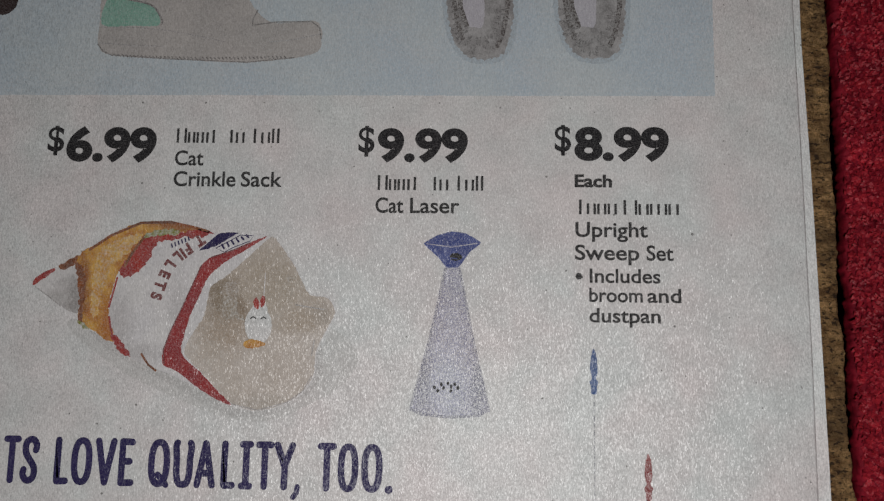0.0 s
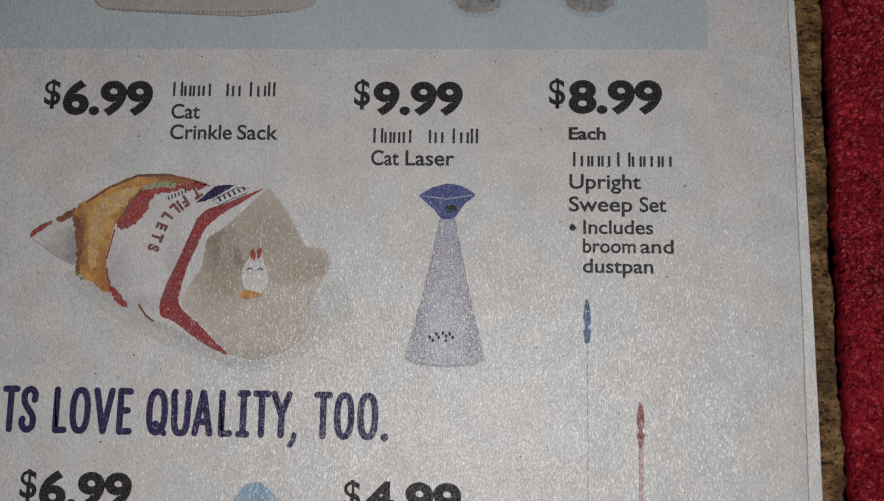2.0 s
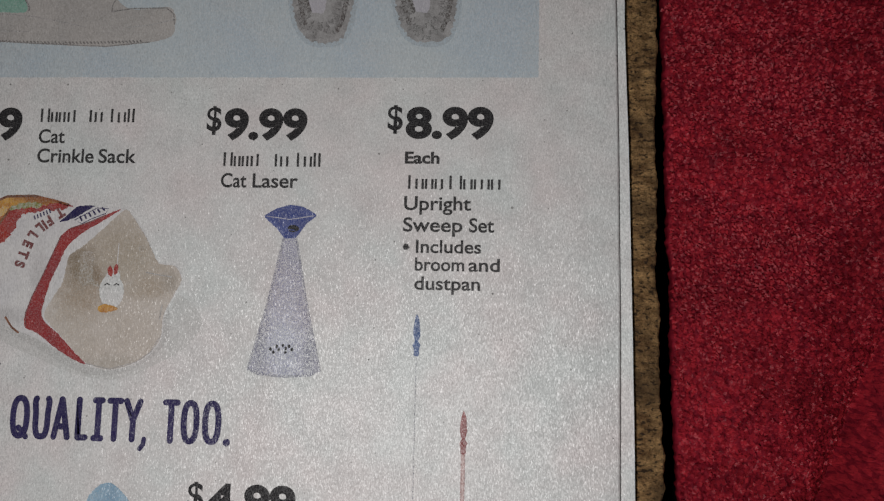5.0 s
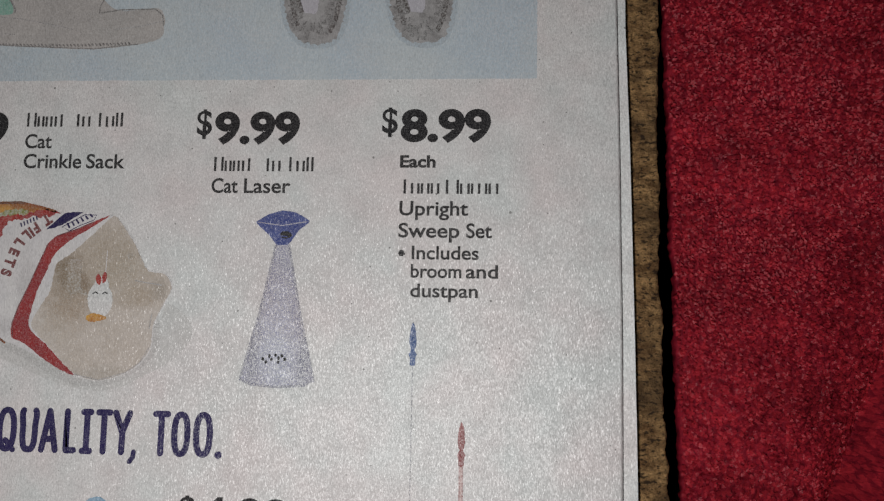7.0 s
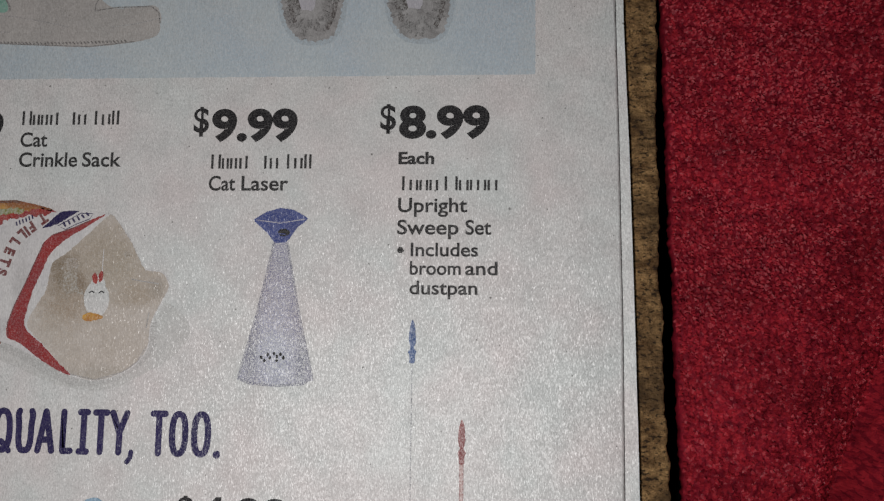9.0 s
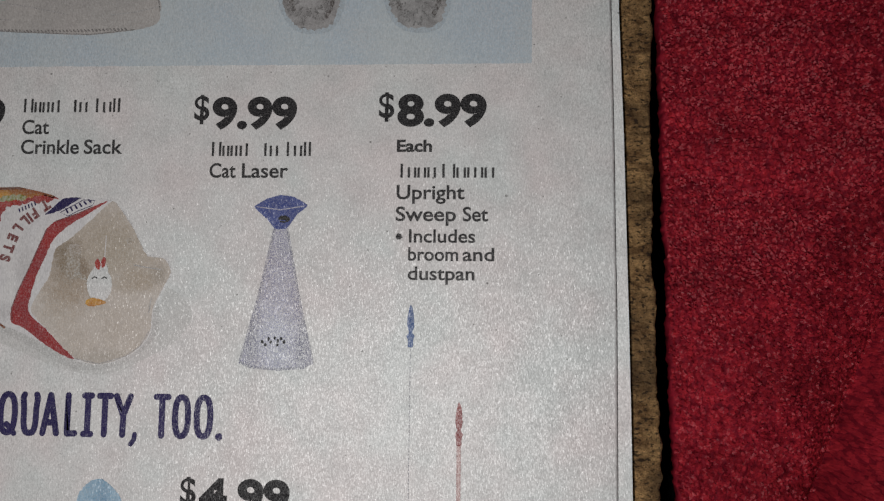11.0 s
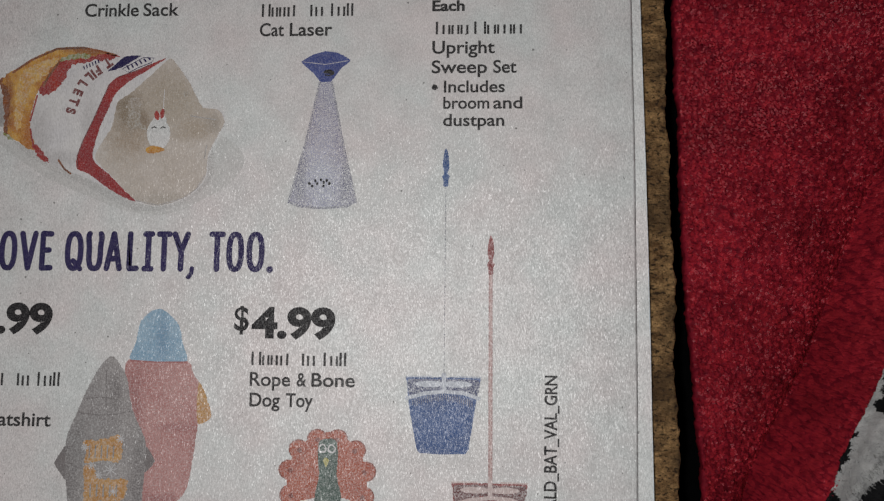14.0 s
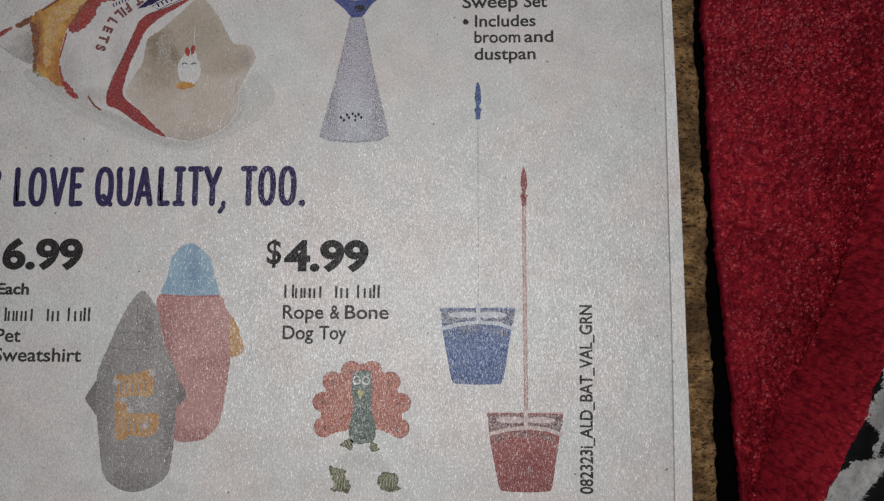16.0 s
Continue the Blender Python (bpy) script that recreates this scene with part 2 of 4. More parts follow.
def value_noise(x, y, seed):
    """Smooth value noise of unit cells, -1 to 1, for arrays."""
    table = np.random.RandomState(seed).uniform(-1, 1, (256, 256))
    i, j = np.floor(x).astype(int), np.floor(y).astype(int)
    u, v = x - i, y - j
    u, v = u * u * (3 - 2 * u), v * v * (3 - 2 * v)
    at = lambda a, b: table[a % 256, b % 256]
    return (at(i, j) * (1 - u) + at(i + 1, j) * u) * (1 - v) + (at(i, j + 1) * (1 - u) + at(i + 1, j + 1) * u) * v


def grid_faces(rows, cols):
    i, j = np.meshgrid(np.arange(rows - 1), np.arange(cols - 1), indexing="ij")
    a = (i * cols + j).ravel()
    return np.stack([a, a + 1, a + cols + 1, a + cols], 1)


def smoothstep(a, b, v):
    u = np.clip((v - a) / (b - a), 0, 1)
    return u * u * (3 - 2 * u)


# ---- the room that closes the place ----
def slab(name, x0, x1, y0, y1, z0, z1, material, label):
    bm = bmesh.new()
    bmesh.ops.create_cube(bm, size=1.0, matrix=Matrix.LocRotScale(((x0 + x1) / 2, (y0 + y1) / 2, (z0 + z1) / 2), None, (x1 - x0, y1 - y0, z1 - z0)))
    return tagged(part(name, bm, material, None), label, name.split("_")[0], kind="structure")


FLOOR_Z = -0.050
slab("floor", -1.6, 1.6, -1.6, 1.6, FLOOR_Z - 0.05, FLOOR_Z, M_FLOOR, "dark wooden floor under the blanket")
slab("ceiling", -1.6, 1.6, -1.6, 1.6, 2.4, 2.5, M_WALL, "plain painted ceiling in a dark room")
slab("wall_north", -1.6, 1.6, 1.6, 1.7, FLOOR_Z - 0.05, 2.5, M_WALL, "plain painted wall in a dark room")
slab("wall_south", -1.6, 1.6, -1.7, -1.6, FLOOR_Z - 0.05, 2.5, M_WALL, "plain painted wall in a dark room")
slab("wall_east", 1.6, 1.7, -1.7, 1.7, FLOOR_Z - 0.05, 2.5, M_WALL, "plain painted wall in a dark room")
slab("wall_west", -1.7, -1.6, -1.7, 1.7, FLOOR_Z - 0.05, 2.5, M_WALL, "plain painted wall in a dark room")


# ---- red fleece blanket ----
BOARD_TOP, BOARD_LOW = -7.0, -16.0


def fleece_rim(y):
    """Where the blanket rises again beside the board."""
    return np.interp(y, [-85, -67, -45, -13, 0, 18, 35, 60], [82.0, 80.8, 79.2, 76.8, 76.6, 76.1, 75.1, 74.5]) + 0.3 * value_noise(y * 0.16, y * 0, 5)


def crease(y):
    """The valley before the fold."""
    return (np.interp(y, [-90, -82, -68, -60, -51, -43, -39, -27, -10, 0, 10, 60], [88.0, 90.7, 96.5, 100.5, 105.3, 109.9, 111.5, 115.0, 119.6, 123.5, 128.5, 153])
            + 0.6 * value_noise(y * 0.07, y * 0 + 3.3, 6))


def fleece_height(x, y):
    rim = fleece_rim(y)
    low = -8.0 - 3.0 * smoothstep(45, 0, y) - 2.5 * smoothstep(0, -40, y)
    mid = np.maximum(low, -9.5)
    far = x - crease(y)
    u = np.clip((x - rim) / np.maximum(crease(y) - rim, 4.0), 0, 1)
    south = smoothstep(10, -45, y)
    near_side = low + (mid - low) * smoothstep(0, 0.4, u) * (1 - south) - (6.0 + 4.0 * south) * u - 9.0 * u ** 5 * smoothstep(30, -15, y)
    top = -9.0 + 4.5 * smoothstep(20, -30, y)
    rise = 1 - (1 - np.clip(far / 13.0, 0, 1)) ** 2
    far_side = near_side + (top - near_side) * rise - 1.5 * np.exp(-((far - 12.5 - 0.05 * (y + 50)) / 1.3) ** 2)
    z = np.where(far < 0, near_side, far_side)
    return z + 0.7 * value_noise(x * 0.06, y * 0.06, 8) + 0.45 * value_noise(x * 0.17, y * 0.17, 9)


def nubs(x, y):
    """Small round tufts of pile in slightly slanting rows, uneven in height."""
    r = np.random.RandomState(12)
    shift, tall = r.uniform(-0.42, 0.42, (2, 256, 256)), r.uniform(0.45, 1.0, (256, 256))
    wx = (x + 0.5 * value_noise(x * 0.3, y * 0.3, 11)) / 0.80
    wy = (y - 0.18 * x + 0.4 * value_noise(x * 0.3, y * 0.3, 10)) / 0.62
    i, j = np.floor(wx).astype(int), np.floor(wy).astype(int)
    best = np.zeros(np.shape(wx))
    for di in (-1, 0, 1):
        for dj in (-1, 0, 1):
            a, b = (i + di) % 256, (j + dj) % 256
            d2 = (wx - i - di - 0.5 - shift[0][a, b]) ** 2 + (wy - j - dj - 0.5 - shift[1][a, b]) ** 2
            best = np.maximum(best, tall[a, b] * np.clip(1 - d2 / 0.75, 0, 1) ** 0.6)
    return 0.8 * best + 0.3 * value_noise(x * 0.5, y * 0.6, 13) + 0.2 * value_noise(x * 2.9, y * 3.3, 14)


def fibres(x, y, z, long, wide, seed, lean=0.7):
    """Loose pile: one thin pointed blade a fibre, leaning its way."""
    r = np.random.RandomState(seed)
    n = len(x)
    way = 2.2 * value_noise(x * 0.12, y * 0.12, seed + 1) + r.normal(0, 0.9, n) - 0.6
    length = long * r.uniform(0.5, 1.3, n)
    flat = np.clip(r.normal(lean, 0.18, n), 0.15, 0.95)
    dx, dy, dz = np.cos(way) * length * flat, np.sin(way) * length * flat, length * np.sqrt(1 - flat ** 2)
    turn = way + r.normal(0, 0.5, n)
    px, py = -np.sin(turn) * wide / 2, np.cos(turn) * wide / 2
    a = np.stack([x - px, y - py, z - 0.12], 1)
    b = np.stack([x + px, y + py, z - 0.12], 1)
    c = np.stack([x + dx, y + dy, z + dz], 1)
    verts = np.stack([a, b, c], 1).reshape(-1, 3) * MM
    return verts.tolist(), np.arange(3 * n).reshape(-1, 3).tolist()


def locks(x0, x1, y0, y1, seed):
    """Short curled locks of pile that lie over one another along the cloth, each a small bent leaf."""
    r = np.random.RandomState(seed)
    gx, gy = np.meshgrid(np.arange(x0, x1, 0.80), np.arange(y0, y1, 0.62))
    x = gx.ravel() + r.normal(0, 0.26, gx.size)
    y = gy.ravel() + 0.18 * (gx.ravel() - x0) + r.normal(0, 0.16, gx.size)
    keep = (x > fleece_rim(y) + 0.3) & (y < y1)
    x, y = x[keep], y[keep]
    n = len(x)
    way = -1.75 + 0.9 * value_noise(x * 0.06, y * 0.06, seed + 1) + 0.6 * value_noise(x * 0.5, y * 0.5, seed + 2) + r.normal(0, 0.45, n)
    long, wide = r.uniform(0.75, 1.4, n), r.uniform(0.22, 0.40, n)
    lift, roll = r.uniform(0.15, 0.75, n), r.normal(0, 0.13, n)
    ux, uy = np.cos(way), np.sin(way)
    points = []
    for along, across, up in ((0.0, 1.0, -0.1), (0.0, -1.0, -0.1), (0.5, 1.15, 1.0), (0.5, -1.15, 1.0), (1.0, 0.25, 0.25), (1.0, -0.25, 0.25)):
        px, py = x + ux * long * along - uy * wide * across, y + uy * long * along + ux * wide * across
        points.append(np.stack([px, py, fleece_height(px, py) + 0.6 * nubs(px, py) + 0.25 + lift * up + roll * across], 1))
    verts = np.stack(points, 1).reshape(-1, 3) * MM
    quad = np.array([[0, 1, 3, 2], [2, 3, 5, 4]])
    return verts.tolist(), (6 * np.arange(n)[:, None, None] + quad[None]).reshape(-1, 4).tolist()


def build_blanket():
    # upper layer from its rolled rim beside the board outwards
    d = np.concatenate([np.full(5, 0.0), np.arange(0.2, 62, 0.26), np.linspace(63, 250, 30)])
    ys = np.concatenate([np.linspace(-320, -106, 20), np.arange(-104, 86, 0.27), np.linspace(90, 320, 20)])
    D, Y = np.meshgrid(d, ys)
    roll = np.concatenate([np.array([1.0, 0.8, 0.55, 0.3, 0.1]), np.zeros(len(d) - 5)])[None, :] * np.ones_like(D)
    X = fleece_rim(Y) + D + 3.2 * np.clip(roll - 0.4, 0, 1) ** 2 * 4 + 0.0
    Z = fleece_height(fleece_rim(Y) + D, Y) + nubs(fleece_rim(Y) + D, Y) - 6.0 * roll - 0.9 * np.exp(-D / 0.7)
    X = X + np.where(roll > 0, 0.3 * value_noise(Y * 1.1, roll * 3, 16), 0)
    rows, cols = len(ys), len(d)
    verts = (np.stack([X, Y, Z], -1).reshape(-1, 3) * MM).tolist()
    faces = grid_faces(rows, cols).tolist()
    out = [i * cols + cols - 1 for i in range(rows)]
    low = len(verts)
    verts += [(verts[i][0], verts[i][1], FLOOR_Z + 0.0002) for i in out]
    faces += [(out[k], low + k, low + k + 1, out[k + 1]) for k in range(rows - 1)]
    ob = mesh_object("fleece_blanket", verts, faces, M_FLEECE_SHADE, None, "", True)
    tagged(ob, "deep red plush fleece blanket with a soft fold", "blanket")
    v, f = locks(74, 142, -104, 84, 4)
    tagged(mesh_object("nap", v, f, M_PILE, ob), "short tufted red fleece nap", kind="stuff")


build_blanket()


def build_gap_shade():
    """Added near-black sheet beneath the board; its colour stands in for the gap's shade."""
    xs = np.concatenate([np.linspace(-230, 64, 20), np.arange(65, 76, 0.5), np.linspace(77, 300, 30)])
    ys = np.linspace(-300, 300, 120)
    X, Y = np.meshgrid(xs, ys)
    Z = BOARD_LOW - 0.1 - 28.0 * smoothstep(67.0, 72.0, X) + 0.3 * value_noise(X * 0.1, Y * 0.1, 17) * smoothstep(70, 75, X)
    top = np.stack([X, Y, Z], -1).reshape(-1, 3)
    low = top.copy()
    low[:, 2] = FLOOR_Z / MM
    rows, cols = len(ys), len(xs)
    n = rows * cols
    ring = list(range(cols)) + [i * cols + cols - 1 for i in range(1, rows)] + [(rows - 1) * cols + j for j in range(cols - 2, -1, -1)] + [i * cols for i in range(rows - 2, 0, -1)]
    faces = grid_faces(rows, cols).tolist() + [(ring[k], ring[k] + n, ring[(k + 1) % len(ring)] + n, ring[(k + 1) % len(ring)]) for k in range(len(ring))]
    ob = mesh_object("gap_shade_sheet", (np.concatenate([top, low]) * MM).tolist(), faces, M_GAP_SHADE, None, "", True)
    tagged(ob, "added near-black sheet standing in for shade in the gap beside the cork board", "cloth")


build_gap_shade()


# ---- black and white cloth lying over the fold ----
def cloth_rim(y):
    return (np.interp(y, [-120, -90, -82, -74.5, -70, -66.7, -60, -55, -40, 0], [72, 91.5, 96.2, 100.0, 102.8, 104.6, 107.0, 109.6, 117.5, 139])
            + 0.3 * value_noise(y * 0.25, y * 0 + 1.7, 31) + 0.25 * value_noise(y * 0.9, y * 0 + 4.7, 32))


def cloth_height(x, y):
    s = np.maximum(x - cloth_rim(y), 0)
    return np.maximum(fleece_height(x, y), -9.0) + 2.2 * smoothstep(-0.3, 2.2, s) + 0.25 + 0.5 * value_noise(x * 0.2, y * 0.2, 34) * smoothstep(0, 4, s)


def inside(x, y, corners):
    """Which points lie within a closed outline."""
    hit = np.zeros(np.shape(x), bool)
    for (xa, ya), (xb, yb) in zip(corners, [*corners[1:], corners[0]]):
        hit ^= ((ya > y) != (yb > y)) & (x < (xb - xa) * (y - ya) / (yb - ya + 1e-9) + xa)
    return hit


def is_white(x, y):
    """The two ragged white patches of the pattern, and its thin white rim."""
    x, y = x + 0.45 * value_noise(x * 0.8, y * 0.8, 35), y + 0.45 * value_noise(x * 0.8, y * 0.8, 36)
    return (inside(x, y, [(112.5, -50), (109.9, -55.2), (107.2, -60.5), (104.6, -65), (105.1, -68.3), (103.3, -74), (106.8, -68.8), (109.7, -65.3), (114, -60), (118, -52)])
            | inside(x, y, [(107.4, -72.0), (101.6, -74.2), (96.4, -79.0), (91, -85), (97.4, -86), (101.6, -79.7), (105.3, -74.7)])
            | ((y > -55) & (x < cloth_rim(y) + 0.9)))


def build_cloth():
    s = np.concatenate([np.arange(0, 16, 0.3), np.linspace(17, 60, 20)])
    ys = np.arange(-120, 2, 0.35)
    S, Y = np.meshgrid(s, ys)
    X = cloth_rim(Y) + S
    Z = cloth_height(X, Y) + 0.5 * nubs(X, Y)
    verts = np.stack([X, Y, Z], -1).reshape(-1, 3) * MM
    quads = grid_faces(len(ys), len(s))
    white = is_white(X.ravel()[quads].mean(1), Y.ravel()[quads].mean(1))
    ob = mesh_object("patterned_cloth", verts, quads[~white], M_BLACK, None, "", True)
    tagged(ob, "black plush cloth with ragged white patches, lying on the red blanket", "cloth")
    mesh_object("white_patch", verts, quads[white], M_WHITE, ob, "off-white plush patches along the rim", True)
    r = np.random.RandomState(7)
    n = 16000
    y, d = r.uniform(-100, 0, n), r.uniform(-0.1, 16, n)
    x = cloth_rim(y) + d
    pale = is_white(x, y)
    z = cloth_height(x, y) + 0.5 * nubs(x, y)
    for mask, m, name in ((pale, M_WHITE, "white_nap"), (~pale, M_BLACK, "black_nap")):
        v, f = fibres(x[mask], y[mask], z[mask], 1.2, 0.2, 41)
        tagged(mesh_object(name, v, f, m, ob), kind="stuff")


build_cloth()


# ---- cork board ----
def board_rim(y):
    return (72.95 + 0.95 * smoothstep(20, -35, y) + 0.4 * smoothstep(-30, -60, y) + 0.35 * value_noise(y * 0.09, y * 0, 51) + 0.28 * value_noise(y * 0.33, y * 0 + 2, 52)
            + 0.14 * value_noise(y * 1.3, y * 0 + 5, 53))


def build_board():
    back = np.concatenate([np.linspace(-165, -14, 12), np.arange(-13, -1.2, 0.35), np.array([-1.0, -0.7, -0.45, -0.25, -0.1, 0.0, 0.05, 0.0, -0.2])])
    drop = np.concatenate([np.zeros(12 + len(np.arange(-13, -1.2, 0.35))), np.array([0.02, 0.06, 0.14, 0.3, 0.55, 0.95, 2.5, 6.5, 9.0])])
    ys = np.arange(-122, 100, 0.45)
    B, Y = np.meshgrid(back, ys)
    D = np.tile(drop, (len(ys), 1))
    X = board_rim(Y) + B
    X = X + np.where(D > 0.5, 0.25 * value_noise(Y * 0.8, D * 0.8, 56), 0)
    rough = 0.22 * value_noise(X * 0.5, Y * 0.5, 54) + 0.26 * value_noise(X * 1.7, Y * 1.7, 55)
    Z = BOARD_TOP - D + np.where((B > -14) & (D < 2), rough, 0)
    verts = (np.stack([X, Y, Z], -1).reshape(-1, 3) * MM).tolist()
    rows, cols = len(ys), len(back)
    faces = grid_faces(rows, cols).tolist()
    faces += [(i * cols, (i + 1) * cols, (i + 2) * cols - 1, (i + 1) * cols - 1) for i in range(rows - 1)]
    faces += [tuple(range(cols - 1, -1, -1)), tuple((rows - 1) * cols + j for j in range(cols))]
    ob = mesh_object("cork_board", verts, faces, M_CORK, None, "", True)
    tagged(ob, "brown speckled cork board with a worn ragged edge", "cork board")


build_board()


# ---- the flyer: sheets ----
flyer = tagged(new("newspaper_flyer"), "printed newsprint shopping flyer page lying open on the cork board", "flyer")


def sheet(name, x0, rim, y0, y1, height, thick, material, label):
    """A sheet of paper with thickness: height(x, y) in mm, rim(y) its outer edge."""
    cols, rows = 70, 90
    u = np.concatenate([np.linspace(0, 1, cols - 6)[:-1] ** 0.5, 1 - np.array([0.6, 0.42, 0.28, 0.17, 0.08, 0.03, 0.0]) / 214])
    ys = np.linspace(y0, y1, rows)
    U, Y = np.meshgrid(u, ys)
    X = x0 + (rim(Y) - x0) * U
    Z = height(X, Y)
    top = np.stack([X, Y, Z], -1).reshape(-1, 3)
    low = top - np.array([0, 0, thick])
    n = rows * cols
    quads = grid_faces(rows, cols)
    faces = quads.tolist() + (quads[:, ::-1] + n).tolist()
    ring = list(range(cols)) + [i * cols + cols - 1 for i in range(1, rows)] + [(rows - 1) * cols + j for j in range(cols - 2, -1, -1)] + [i * cols for i in range(rows - 2, 0, -1)]
    faces += [(ring[k], ring[k] + n, ring[(k + 1) % len(ring)] + n, ring[(k + 1) % len(ring)]) for k in range(len(ring))]
    ob = mesh_object(name, (np.concatenate([top, low]) * MM).tolist(), faces, material, flyer, label, False)
    return ob


def page_rim(y):
    return np.interp(y, [-112, -81, -45, 0, 28, 51, 92], [63.7, 64.0, 64.4, 64.5, 64.35, 64.05, 63.5]) + 0.05 * value_noise(y * 0.05, y * 0, 61)


def page_height(x, y):
    """Bows down towards its outer edge, which is rolled over by the cut."""
    return -0.55 * np.clip((x - 50) / 15, 0, 2) ** 2 - 0.30 * np.clip((x - page_rim(y) + 0.42) / 0.42, 0, 1) ** 1.5


def under_rim(y):
    return np.interp(y, [-80, -45, -15, 0, 35, 60], [67.8, 67.6, 67.4, 67.1, 66.5, 65.8]) + 0.06 * value_noise(y * 0.08, y * 0 + 2, 62)


def under_height(x, y):
    return -1.45 - 0.85 * np.clip((x - 50) / 15, 0, 2) ** 2


page = sheet("page", -150, page_rim, -112, 92, page_height, 0.09, M_PAGE, "grey-white newsprint page with printed adverts")
sheet("under_page", -150, under_rim, -112, 92, under_height, 0.09, M_UNDER, "brighter page edge showing below")
for k in range(4):
    sheet("lower_page", -150, lambda y, k=k: under_rim(y) - 0.5 - 0.28 * k + 0.3 * value_noise(y * 0.03, y * 0 + k, 63 + k), -112, 92,
          lambda x, y, k=k: -2.0 - 1.0 * k - (0.9 + 0.08 * k) * np.clip((x - 50) / 15, 0, 2) ** 2, 0.7, M_UNDER, "page of the stack below")

# ---- printed: pale blue panel with footwear ----
I_GREY = ink("warm grey ink", (0.40, 0.375, 0.36), 0.85, 0.3, 3.0, (0.46, 0.43, 0.41))
I_LINE = ink("grey line ink", (0.16, 0.145, 0.14), 0.75, 0.5)
I_SOFTLINE = ink("soft grey line ink", (0.26, 0.24, 0.235), 0.6, 0.5)
I_MINT = ink("mint ink", (0.19, 0.40, 0.31), 0.85, 0.25, 3.0, (0.24, 0.44, 0.36))
I_DARK = ink("dark brown ink", (0.03, 0.015, 0.015), 0.95, 0.15)
I_FUR = ink("grey fur ink", (0.37, 0.36, 0.36), 0.9, 0.2, 3.5, (0.23, 0.22, 0.22), 0.4)
I_FURDARK = ink("dark fur ink", (0.10, 0.088, 0.085), 0.82, 0.45, 2.5)
I_FURMID = ink("mid fur ink", (0.17, 0.162, 0.162), 0.8, 0.3, 3.0)
I_HALO = ink("thin fur ink", (0.41, 0.45, 0.48), 0.97, 0.06, 3.0, (0.46, 0.53, 0.585), 2.2)
I_LINING = ink("pale lilac ink", (0.46, 0.44, 0.49), 0.8, 0.3)

panel = shape("tint_panel", [(-149, 48.8), (-50, 48.8), (48.7, 48.8), (48.7, 70), (48.6, 91), (-50, 91), (-149, 91)], 0, M_PANEL, flyer, "pale blue printed panel", 6, 0.0, 0.1)
shoe = shape("sneaker_picture", [(-68.3, 63), (-67.1, 71.1), (-55.5, 78), (-46, 78), (-38.3, 66.5), (-34, 63.2), (-26.8, 63.6), (-25.1, 62.3), (-24.8, 60), (-26.5, 56.9), (-39, 55.3),
                                 (-54.4, 56), (-65.6, 56.8), (-68.2, 58.7)], 1, I_GREY, flyer, "printed light grey slip-on sneaker")
shape("heel_patch", [(-67.9, 63), (-66.9, 68.8), (-65.3, 68.4), (-59.1, 67), (-57.3, 65.8), (-56.6, 62.8), (-62, 62.7)], 2, I_MINT, shoe, "mint green heel")
strokes("heel_outline", [rounded([(-67, 68.8), (-63, 68), (-59.1, 67.1), (-57.2, 65.8), (-56.6, 63)], 5)[:20]], 0.35, 3, I_LINE, shoe)
strokes("sole_line", [[(-68.3, 62.4), (-61, 62.3), (-54.8, 61.7), (-48, 60.4), (-43.6, 59.4)], [(-34.8, 59.3), (-30, 59.8), (-25.1, 60.9)], [(-68, 59.2), (-62, 58.7), (-55.7, 58.5)]], 0.22, 3, I_SOFTLINE, shoe)
strokes("vamp_line", [[(-37.4, 65.7), (-38.2, 64), (-38.3, 62.6)], [(-38, 62.7), (-34, 63.3), (-26.9, 63.4), (-25.3, 62.2), (-24.9, 60)]], 0.26, 3, I_LINE, shoe)
strokes("stitching", [[(-65.6 + 0.75 * i, 56.95 - 0.052 * i + 0.0009 * i * i), (-65.3 + 0.75 * i, 56.6 - 0.052 * i + 0.0009 * i * i)] for i in range(46)], 0.26, 4, I_LINE, shoe)
strokes("sole_edge", [[(-68.3, 58.9), (-67.3, 57.6), (-65.6, 56.8), (-54.4, 56), (-39, 55.3), (-30, 56.2)]], 0.25, 3, I_LINE, shoe)
shape("dark_picture", [(-85.0, 68.5), (-85.6, 66.2), (-88.5, 65.0), (-94, 68), (-94, 76), (-85.4, 75)], 1, I_DARK, flyer, "edge of a dark printed picture")


